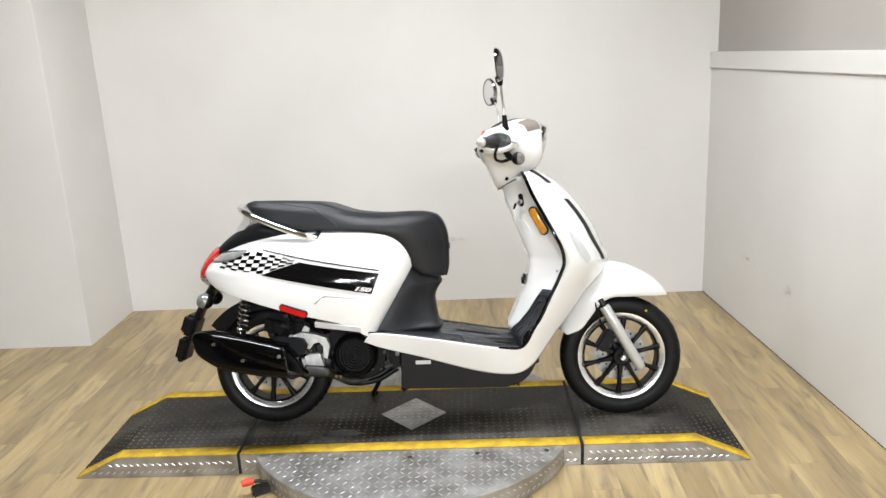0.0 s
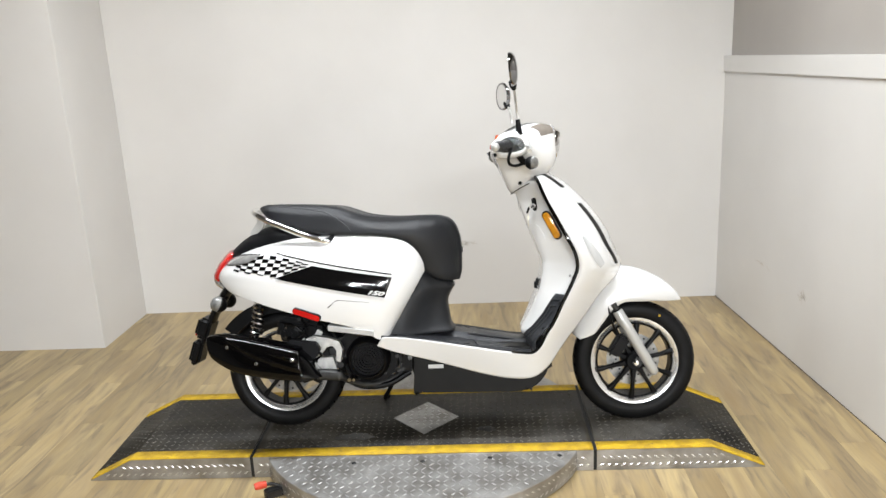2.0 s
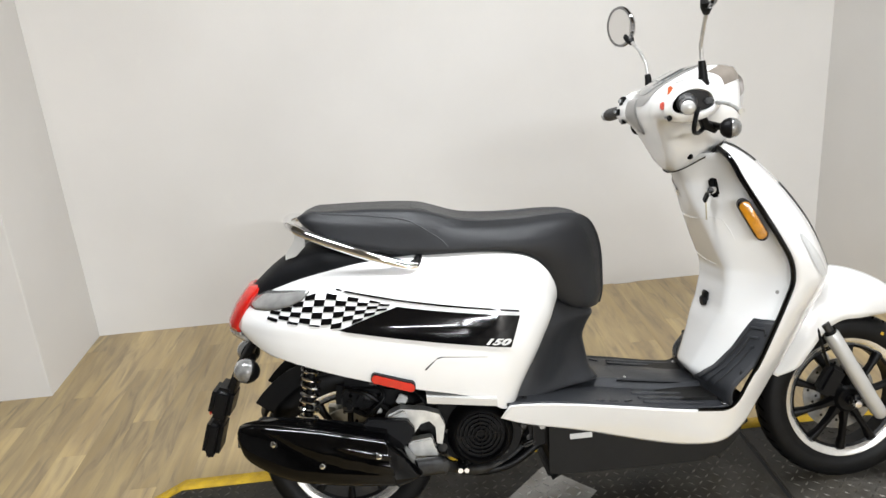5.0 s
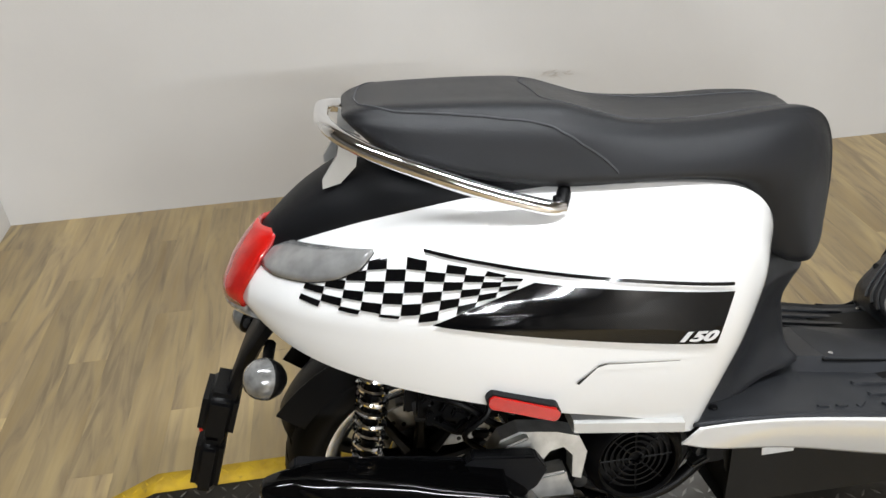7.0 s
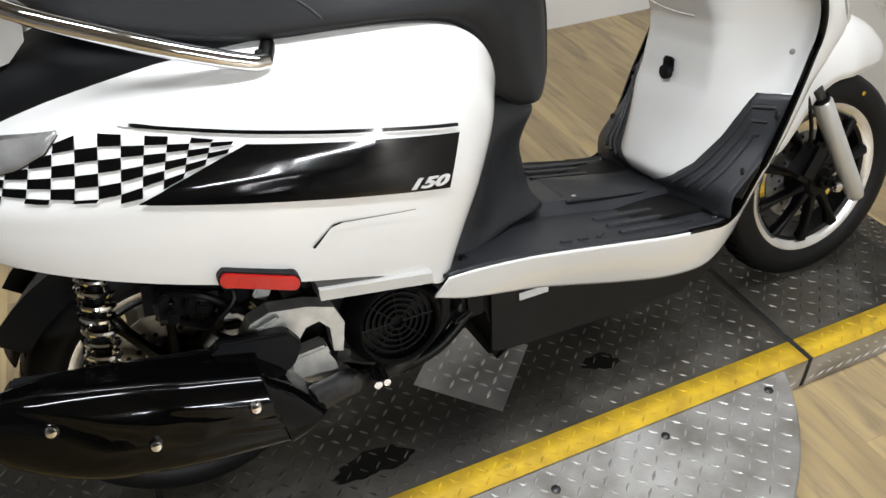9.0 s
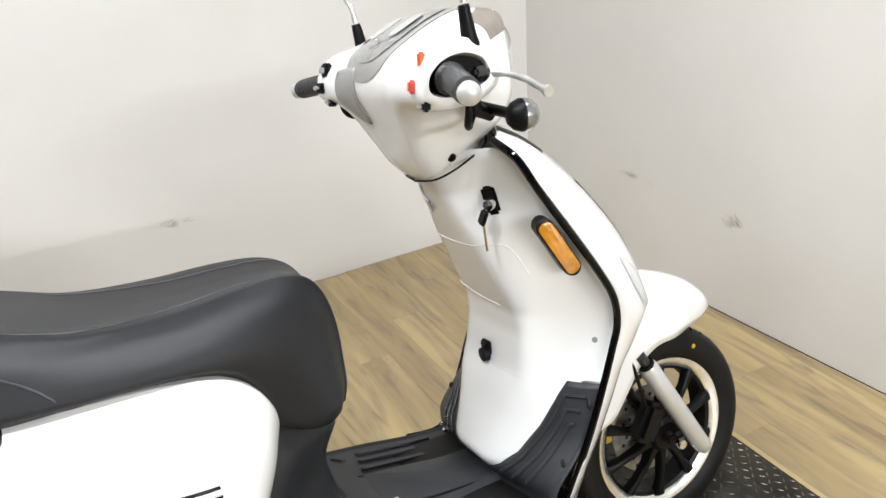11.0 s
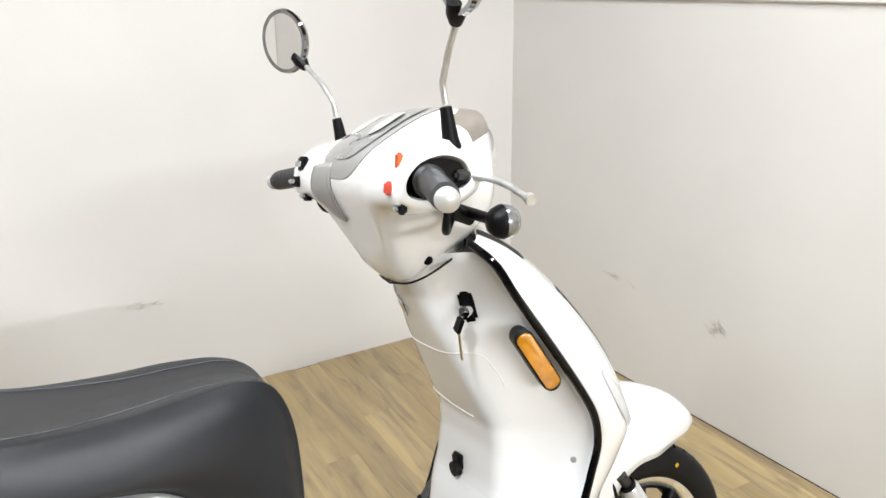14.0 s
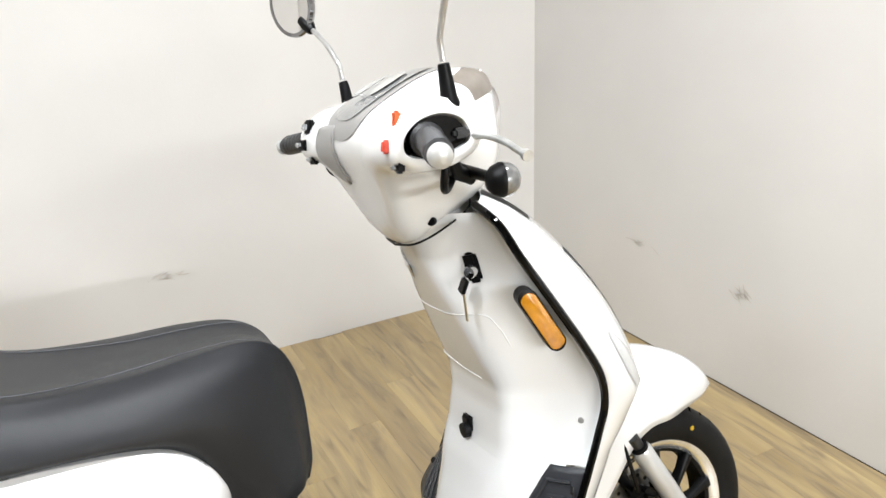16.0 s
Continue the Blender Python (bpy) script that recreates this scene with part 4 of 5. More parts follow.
# ---- leg shield: stations from the top down and back along the floor's flank ----
SH = [(0.312, 0.118, 0.930, 0.368, 0.0, 0.950), (0.322, 0.166, 0.902, 0.408, 0.0, 0.925), (0.342, 0.188, 0.848, 0.457, 0.0, 0.885), (0.378, 0.206, 0.775, 0.517, 0.0, 0.821), (0.413, 0.217, 0.706, 0.573, 0.0, 0.741), (0.438, 0.218, 0.652, 0.609, 0.0, 0.660), (0.445, 0.212, 0.602, 0.632, 0.005, 0.586),
      (0.431, 0.210, 0.56, 0.592, 0.075, 0.545), (0.409, 0.212, 0.515, 0.535, 0.108, 0.495), (0.382, 0.214, 0.463, 0.487, 0.125, 0.435), (0.355, 0.212, 0.408, 0.447, 0.135, 0.385), (0.326, 0.210, 0.360, 0.412, 0.143, 0.345), (0.303, 0.206, 0.318, 0.375, 0.150, 0.296), (0.278, 0.204, 0.299, 0.330, 0.156, 0.236), (0.24, 0.203, 0.299, 0.273, 0.162, 0.200),
      (0.15, 0.212, 0.313, 0.19, 0.163, 0.200), (0.05, 0.215, 0.331, 0.088, 0.161, 0.220), (-0.1, 0.219, 0.357, -0.076, 0.178, 0.272), (-0.2, 0.231, 0.373, -0.22, 0.212, 0.318), (-0.262, 0.236, 0.377, -0.285, 0.224, 0.345)]
cols = list(zip(*[spline([tuple(q[:3]) for q in SH], 110), spline([tuple(q[3:]) for q in SH], 110)]))
rows = []
for i, (r, n) in enumerate(cols):
    f = i / 109 * (len(SH) - 1)
    bulge = lerp([(0, 0.34), (2, 0.55), (6, 0.6), (8, 0.25), (12, 0.12), (19, 0.08)], f)
    d = n - r
    row = []
    for k in range(17):
        u = k / 16
        # rounds outwards first, then in to the nose
        y = r.y + (n.y - r.y) * (u ** (1 + 1.6 * bulge))
        e = u ** (1 - 0.35 * bulge)
        row.append(Vector((r.x + d.x * e, y, r.z + d.z * e)))
    rows.append(row)
bm = mirrored(sheet(B(), rows))
shield = part("leg_shield", bm, WHITE, sc, "white gloss front leg shield and floor skirts", solid=0.003, smooth=50)
# black edge trim along the shield's rear edge
for s in (-1, 1):
    edge = [Vector((p[0].x - 0.003, s * (p[0].y + 0.001), p[0].z + 0.001)) for p in cols[:84]]
    part("edge_trim", tube(B(), edge, [0.0065] * 60 + [0.0045] * 24, 8), GLOSS, shield, "gloss black edge trim")
_t = B()
sheet(_t, rows)
_t.normal_update()
SHIELD = BVHTree.FromBMesh(_t)
_t.free()


def on_shield(x, z, s=-1, lift=0.002):
    hit, nrm, _, _ = SHIELD.ray_cast(Vector((x, 1, z)), Vector((0, -1, 0)))
    if hit is None:
        hit, nrm, _, _ = SHIELD.find_nearest(Vector((x, 0.1, z)))
    if nrm.y < 0:
        nrm = -nrm
    hit = hit + nrm * lift
    return Vector((hit.x, s * hit.y, hit.z))


# inner shield, foot panels and their fittings
XC = [(0.325, 0.262), (0.34, 0.250), (0.357, 0.243), (0.433, 0.280), (0.519, 0.315), (0.58, 0.328), (0.62, 0.328), (0.671, 0.309), (0.781, 0.270), (0.868, 0.242), (0.935, 0.232)]
RE = sorted([(p[0].z, p[0].x, p[0].y) for p in cols[:66]])
RX, RW = [(a, b) for a, b, c in RE], [(a, c) for a, b, c in RE]
sm = lambda v: max(0.0, min(1.0, v)) ** 2 * (3 - 2 * max(0.0, min(1.0, v)))
TONGUE = [(0.328, 0.02), (0.34, 0.055), (0.355, 0.088), (0.38, 0.118), (0.43, 0.147), (0.51, 0.178)]


def inner_x(y, z):
    w, xr, xc = lerp(RW, z), lerp(RX, z), lerp(XC, z)
    flat = lerp([(0.33, 0.03), (0.5, 0.09), (0.6, 0.085), (0.7, 0.072), (0.78, 0.055), (0.85, 0.028), (0.93, 0.015)], z)
    return xc + (xr - xc) * sm((abs(y) - flat) / max(0.02, w - flat)) ** 0.9 + 0.10 * min(abs(y), flat) ** 2 + 0.02 * math.exp(-((y + 0.088) / 0.034) ** 2 - ((z - 0.838) / 0.05) ** 2)


def on_inner(y, z, lift=0.002):
    e = 0.004
    n = Vector((-1, (inner_x(y + e, z) - inner_x(y - e, z)) / (2 * e), (inner_x(y, z + e) - inner_x(y, z - e)) / (2 * e))).normalized()
    return Vector((inner_x(y, z), y, z)) + n * lift, n


rws = []
for z in np.linspace(0.918, 0.505, 44):
    w = lerp(RW, z) - 0.001
    rws.append([Vector((inner_x(y, z), y, z)) for y in np.linspace(-w, w, 41)])
inner = part("inner_shield", sheet(B(), rws), WHITE, sc, "white gloss inner leg shield with glove box", smooth=60)
rws = []
for z in np.linspace(0.505, 0.33, 24):
    w = lerp(TONGUE, z)
    rws.append([Vector((inner_x(y, z) - 0.003 * min(1.0, (0.505 - z) / 0.03), y, z)) for y in np.linspace(-w, w, 25)])
part("centre_tunnel", sheet(B(), rws), WHITE, inner, smooth=60)
for s in (-1, 1):
    rws = []
    for z in np.linspace(0.505, 0.303, 22):
        a, b = lerp(TONGUE, z) * 0.9, lerp(RW, z) - 0.002
        rws.append([Vector((inner_x(a, z) + (lerp(RX, z) - inner_x(a, z)) * (u ** 1.25), s * (a + (b - a) * u), z)) - Vector((0.034 * sm((0.44 - z) / 0.12) * u, 0, 0)) for u in np.linspace(0, 1, 9)])
    fp = part("foot_panel", sheet(B(), rws), FOOT, sc, "dark grey ribbed foot panel", solid=0.004, smooth=60)
    def on_panel(u, z, lift=0.004):
        a, b = lerp(TONGUE, z) * 0.9, lerp(RW, z) - 0.002
        return Vector((inner_x(a, z) + (lerp(RX, z) - inner_x(a, z)) * (u ** 1.25) - lift - 0.034 * sm((0.44 - z) / 0.12) * u, s * (a + (b - a) * u), z))
    for k in range(3):
        u0, zt = 0.2 + 0.2 * k, 0.485 - 0.022 * k
        path = [on_panel(u0, z) for z in np.linspace(0.345, zt, 10)] + [on_panel(u, zt) for u in np.linspace(u0 + 0.05, 0.74 - 0.02 * k, 6)]
        part("rib", tube(B(), path, 0.0034, 6), FOOT, fp)
    for u, z in ((0.82, 0.475), (0.85, 0.385)):
        a, b = lerp(TONGUE, z) * 0.9, lerp(RW, z)
        c = Vector((inner_x(a, z) + (lerp(RX, z) - inner_x(a, z)) * u ** 1.25 - 0.004 - 0.034 * sm((0.44 - z) / 0.12) * u, s * (a + (b - a) * u), z))
        part("bolt", lathe(B(), [(0.0, 0.003), (0.006, 0.002), (0.007, 0.0), (0.0, -0.002)], c, (-0.9, -s * 0.3, 0.3), 10), GAP, fp)
# glove box joint lines
for path in ([(0.1, 0.80), (0.072, 0.757), (-0.016, 0.75), (-0.1, 0.757), (-0.119, 0.735), (-0.126, 0.70)], [(0.15, 0.67), (0.09, 0.645), (0.045, 0.633), (0.0, 0.628), (-0.04, 0.627)]):
    part("panel_joint", tube(B(), [on_inner(p.x, p.y, 0.0006)[0] for p in spline([(a, b, 0) for a, b in path], 30)], 0.0009, 6), WHITE, inner)
p, n = on_inner(-0.095, 0.832, 0.003)
ign = part("ignition_lock", box(B(), (0.012, 0.025, 0.05), Matrix.Translation(p) @ n.to_track_quat("X", "Z").to_matrix().to_4x4() @ pose(0, 0, 0, 10, 0, 0), 0.005), BLACK, inner, "black ignition lock with key")
part("lock_barrel", lathe(B(), [(0.0, 0.014), (0.009, 0.013), (0.011, 0.008), (0.011, 0.0)], p + Vector((0, 0, -0.006)), n, 20), CHROME, ign)
part("key_head", box(B(), (0.007, 0.02, 0.026), Matrix.Translation(p + n * 0.03 + Vector((0, 0.004, -0.022))) @ pose(0, 0, 0, 15, 20, 0), 0.003), BLACK, ign)
part("key_blade", box(B(), (0.0015, 0.007, 0.045), Matrix.Translation(p + n * 0.03 + Vector((0, 0.006, -0.056))), 0.0004), BRASS, ign, "thin brass spare key")
p, n = on_inner(0.012, 0.532, 0.004)
hk = part("bag_hook", box(B(), (0.012, 0.026, 0.03), Matrix.Translation(p), 0.004), BLACK, inner, "black folding bag hook")
part("hook_tongue", lathe(B(), [(0.0, 0.006), (0.013, 0.005), (0.014, -0.005), (0.0, -0.006)], p + Vector((-0.007, 0, -0.012)), (-1, 0, 0), 20), PLASTIC, hk)
p, n = on_inner(0.052, 0.825, 0.002)
rws = [[on_inner(0.052 - 0.05 * u + 0.012 * v, 0.845 - 0.05 * u - 0.022 * v * (0.35 + u), 0.0025)[0] for v in (-0.5, 0, 0.5)] for u in np.linspace(-0.6, 0.6, 8)]
part("badge", sheet(B(), rws), CHROME, inner, "small chrome badge", solid=0.002)
for y, z in ((0.165, 0.57), (-0.178, 0.57)):
    p, n = on_inner(y, z, 0.001)
    part("screw", lathe(B(), [(0.0, 0.002), (0.005, 0.0), (0.0, -0.002)], p, n, 10), GREYTRIM, inner)
# amber side reflectors
for s in (-1, 1):
    a, b = Vector((0.332, s * 0.191, 0.803)), Vector((0.381, s * 0.200, 0.708))
    d, out = (b - a).normalized(), Vector((-0.35, s * 1, 0.12)).normalized()
    t = d.cross(out).normalized()
    out = t.cross(d).normalized() * 1.0
    if out.y * s < 0:
        out = -out
    ref = None
    for nm, mt, hw, ext, z0, z1 in (("reflector_base", BLACK, 0.0150, 0.002, -0.02, 0.004), ("reflector_lens", ORANGE, 0.0125, -0.002, 0.004, 0.0085)):
        loop = []
        for k in range(24):
            ang = 2 * math.pi * k / 24
            c = (a if math.cos(ang) < 0 else b) - d * (0.014 if math.cos(ang) > 0 else -0.014)
            loop.append(c + d * math.cos(ang) * (hw + ext) + t * math.sin(ang) * hw)
        bm = sheet(B(), [[q + out * z0 for q in loop], [q + out * (z1 - 0.001) for q in loop], [q + out * z1 + ((a + b) / 2 - q) * 0.06 for q in loop]], True, True)
        ref = part(nm, bm, mt, ref or sc, "amber side reflector on a black base" if mt is BLACK else "amber lens", smooth=35)
# nose garnish and side lamps
for s in (-1, 1):
    for z0, z1 in ((0.94, 0.888), (0.828, 0.60)):
        rws = []
        for z in np.linspace(z0, z1, 16):
            xn = lerp(sorted([(p[1].z, p[1].x) for p in cols[:42]]), z)
            rws.append([on_shield(xn - 0.054 + 0.016 * sm((0.7 - z) / 0.1), z, s, 0.0025), on_shield(xn - 0.044 + 0.014 * sm((0.7 - z) / 0.1), z, s, 0.0025), on_shield(xn - 0.034 + 0.013 * sm((0.7 - z) / 0.1), z, s, 0.0025)])
        part("nose_stripe", sheet(B(), rws), BLACK, shield, "black nose stripe", smooth=60)
    rws = []
    for u in np.linspace(0, 1, 10):
        x, z, h = 0.464 + 0.07 * u, 0.712 - 0.108 * u, 0.004 + 0.012 * math.sin(math.pi * min(1, u * 0.75))
        rws.append([on_shield(x - h * 0.7, z - h * 0.6, s, 0.003), on_shield(x, z, s, 0.006), on_shield(x + h * 0.7, z + h * 0.6, s, 0.003)])
    part("position_lamp", sheet(B(), rws), POSLENS, shield, "pale grey position lamp lens", smooth=60)

# ---- front fender ----
CR = [(0.856, 0.449), (0.829, 0.489), (0.777, 0.534), (0.70, 0.571), (0.63, 0.584), (0.56, 0.565), (0.50, 0.50), (0.458, 0.41), (0.436, 0.335)]
LO = [(0.855, 0.447), (0.805, 0.448), (0.74, 0.453), (0.68, 0.456), (0.63, 0.455), (0.587, 0.431), (0.545, 0.378), (0.512, 0.338), (0.462, 0.318)]
HWF = [0.003, 0.034, 0.062, 0.085, 0.088, 0.088, 0.086, 0.082, 0.074]
c1, c2 = spline([(a, 0, b) for a, b in CR], 40), spline([(a, h, b) for (a, b), h in zip(LO, HWF)], 40)
rws = []
for p, q in zip(c1, c2):
    rws.append([Vector((p.x + (q.x - p.x) * (1 - math.cos(u * math.pi / 2)), q.y * math.sin(u * math.pi / 2) ** 0.9, p.z + (q.z - p.z) * (1 - math.cos(u * math.pi / 2)))) for u in np.linspace(0, 1, 14)])
part("front_fender", mirrored(sheet(B(), rws)), WHITE, sc, "white gloss front fender", solid=0.003, smooth=60)

# ---- fork ----
for s in (-1, 1):
    d = Vector((0.735 - 0.575, 0, 0.183 - 0.47)).normalized()
    top = Vector((0.60, s * 0.088, 0.425))
    leg = part("fork_slider", tube(B(), [top, top + d * 0.005, top + d * 0.10, top + d * 0.255, top + d * 0.272, top + d * 0.279], [0.017, 0.0198, 0.0198, 0.019, 0.016, 0.008], 20), SILVER, sc, "pale silver fork slider")
    part("fork_tube", tube(B(), [top - d * 0.03, top], 0.011, 16), STEEL, leg)
    part("dust_seal", tube(B(), [top - d * 0.006, top + d * 0.002], 0.0165, 16), BLACK, leg)
    part("axle_clamp", box(B(), (0.034, 0.022, 0.034), pose(0.676, s * 0.078, 0.228, 0, 0, 0), 0.009), STEEL, leg)
    part("axle_bolt", lathe(B(), [(0.0, 0.012), (0.009, 0.011), (0.011, 0.006), (0.011, 0.0)], (0.664, s * 0.092, 0.228), (0, s, 0), 12), CHROME, leg, smooth=30)
part("front_caliper", box(B(), (0.05, 0.04, 0.085), pose(0.605, -0.07, 0.292, 0, 32, 0), 0.01), BLACK, sc, "black brake caliper")
part("brake_hose", tube(B(), spline([(0.6, -0.075, 0.33), (0.575, -0.09, 0.4), (0.56, -0.07, 0.5)], 16), 0.004, 8), BLACK, sc)

# ---- handlebar cowl ----
P0 = [(0.190, 0.958), (0.162, 1.032), (0.178, 1.078), (0.225, 1.106), (0.285, 1.128), (0.345, 1.131), (0.388, 1.115), (0.398, 1.05), (0.392, 0.985), (0.358, 0.942), (0.29, 0.905), (0.226, 0.874)]
PE = [(0.158, 1.018), (0.154, 1.037), (0.162, 1.060), (0.185, 1.083), (0.216, 1.094), (0.246, 1.092), (0.274, 1.075), (0.286, 1.042), (0.279, 1.020), (0.248, 1.005), (0.215, 1.001), (0.178, 1.005)]
p0, pe = spline([(a, 0, b) for a, b in P0], 48, True), spline([(a, 0, b) for a, b in PE], 48, True)
rws = []
YS = [-0.200, -0.208, -0.209, -0.204, -0.19, -0.17, -0.15, -0.132, -0.118, -0.106, -0.094, -0.08, -0.06, -0.03, 0, 0.03, 0.06, 0.08, 0.094, 0.106, 0.118, 0.132, 0.15, 0.17, 0.19, 0.204, 0.209, 0.208, 0.200]
for n, y in enumerate(YS):
    a = abs(y)
    FT = [(0, 0), (0.03, 0.01), (0.06, 0.05), (0.08, 0.11), (0.094, 0.24), (0.106, 0.44), (0.118, 0.64), (0.132, 0.8), (0.15, 0.92), (0.17, 0.985), (0.19, 1.0)]
    k, kz = {0: (0.72, 0.56), 1: (0.76, 0.62), 2: (0.87, 0.8), 3: (0.97, 0.95)}.get(min(n, len(YS) - 1 - n), (1.0, 1.0))
    row = []
    for p, q in zip(p0, pe):
        # the rear face is narrower than the front
        early = 0.034 * max(0.0, min(1.0, (0.30 - p.x) / 0.12)) * max(0.0, min(1.0, (1.07 - p.z) / 0.06)) * min(1.0, a / 0.03)
        v = p.lerp(q, lerp(FT, a + early))
        row.append(Vector((0.222 + (v.x - 0.222) * k, y, 1.042 + (v.z - 1.042) * kz)))
    rws.append(row)
hb = part("handlebar_cowl", sheet(B(), rws, True), WHITE, sc, "white gloss handlebar cowl", smooth=50, solid=0.003)
HROWS = rws[3:-3]
YS = YS[3:-3]


def cowl_patch(i0, i1, y0, y1, lift, n=10, m=8):
    """A patch over the cowl between profile indices, lifted along the radius."""
    out = []
    for y in np.linspace(y0, y1, n):
        k = max(j for j in range(len(YS)) if YS[j] <= y + 1e-9)
        k = min(k, len(YS) - 2)
        f = (y - YS[k]) / (YS[k + 1] - YS[k])
        row = []
        for u in np.linspace(i0, i1, m):
            j = int(math.floor(u))
            g = u - j
            v = HROWS[k][j % 48].lerp(HROWS[k][(j + 1) % 48], g).lerp(HROWS[k + 1][j % 48].lerp(HROWS[k + 1][(j + 1) % 48], g), f)
            c = Vector((0.27, y, 1.045))
            row.append(v + (v - c).normalized() * lift)
        out.append(row)
    return out


def cowl_oval(i0, i1, w, lift, crown, rings=7, seg=36):
    """A rounded patch over the cowl, oval in plan."""
    rows = []
    for k in range(rings + 1):
        t = max(0.02, k / rings)
        row = []
        for a in range(seg):
            ang = 2 * math.pi * a / seg
            cu = (i0 + i1) / 2 + (i1 - i0) / 2 * t * (abs(math.cos(ang)) ** 0.8) * (1 if math.cos(ang) > 0 else -1)
            cy = w * t * (abs(math.sin(ang)) ** 0.8) * (1 if math.sin(ang) > 0 else -1)
            row.append(cowl_patch(cu, cu, cy, cy, lift + crown * (1 - t * t), 1, 1)[0][0])
        rows.append(row)
    return sheet(B(), rows, True, True)


dash = part("instrument_panel", cowl_oval(5.0, 19.5, 0.088, 0.003, 0.004), GREYTRIM, hb, "grey instrument panel surround", smooth=60)
part("gauge_lens", cowl_oval(7.5, 18, 0.07, 0.0065, 0.005), GAUGE, dash, "glossy gauge lens", smooth=60)
# Two pale discs paint the round glints on the gauge lens.
for gy in (-0.036, 0.034):
    face = [[cowl_patch(13 + 1.9 * k * math.cos(a), 13 + 1.9 * k * math.cos(a), gy + 0.02 * k * math.sin(a), gy + 0.02 * k * math.sin(a), 0.0115, 1, 1)[0][0] for a in np.linspace(0, 2 * math.pi, 24, endpoint=False)] for k in (0.03, 0.5, 1.0)]
    part("gauge_face", sheet(B(), face, True, True), PALE, dash, "round pale glint painted on the gauge lens", smooth=60)
part("trim_panel", sheet(B(), cowl_patch(0.8, 7, 0.032, 0.102, 0.004, 8, 12)), GREYTRIM, hb, "champagne grey trim panel", solid=0.003)
for s in (-1, 1):
    # dark throat behind each grip
    part("grip_throat", sheet(B(), [[Vector((0.222 + (v.x - 0.222) * k, s * y, 1.042 + (v.z - 1.042) * k * 0.8)) for v in pe] for k, y in ((0.72, 0.2), (0.74, 0.19), (0.7, 0.16))], True, True), GLOSS, hb, "dark recess round the grip")
# neck
h = spline([(0.223, 0.0, 0.872), (0.232, 0.06, 0.879), (0.264, 0.092, 0.898), (0.32, 0.08, 0.922), (0.36, 0.0, 0.942)], 17)
ring = h + [Vector((p.x, -p.y, p.z)) for p in h[-2:0:-1]]
neck = hb
part("neck_joint", tube(B(), ring + ring[:1], 0.0018, 6), BLACK, neck)
part("steering_column", tube(B(), [(0.29, 0, 0.97), (0.33, 0, 0.86)], 0.035, 20), BLACK, neck)
part("neck_collar", tube(B(), [(0.292, 0, 0.955), (0.300, 0, 0.925), (0.318, 0, 0.88)], [0.055, 0.066, 0.072], 32, False), WHITE, neck, "white neck collar")
_t = B()
sheet(_t, HROWS, True)
HEAD = BVHTree.FromBMesh(_t)
_t.free()
for s in (-1, 1):
    p, n, _, _ = HEAD.find_nearest(Vector((0.258, s * 0.085, 0.906)))
    n = n if n.x < 0 else -n
    n = Vector((-0.72, s * 0.68, 0.1)).normalized()
    part("bolt", lathe(B(), [(0.0, 0.004), (0.0065, 0.003), (0.0075, 0.0), (0.007, -0.006)], p + n * 0.005, n, 12), BLACK, neck, "black screw")
# headlight with chrome bezel
hl = part("headlight_bezel", lathe(B(), [(0.058, 0.016), (0.064, 0.014), (0.069, 0.004), (0.068, -0.03)], (0.388, 0, 1.045), (0.985, 0, -0.17), 48, caps=False), CHROME, sc, "chrome headlight bezel", solid=0.002)
part("headlight_lens", lathe(B(), [(0.063, 0.004), (0.052, 0.014), (0.03, 0.022), (0.0, 0.025)], (0.388, 0, 1.045), (0.985, 0, -0.17), 40), LENS, hl, "clear headlight lens")
part("headlight_peak", sheet(B(), cowl_patch(23, 25.2, -0.06, 0.06, 0.004, 18, 6)), CHROME, hb, "chrome peak over the headlight", solid=0.002)
part("side_inlay", sheet(B(), cowl_patch(20, 25.5, -0.113, -0.08, 0.004, 8, 8)), INLAY, hb, "grey cowl inlay")
part("side_inlay", sheet(B(), cowl_patch(20, 25.5, 0.08, 0.113, 0.004, 8, 8)), INLAY, hb, "grey cowl inlay")

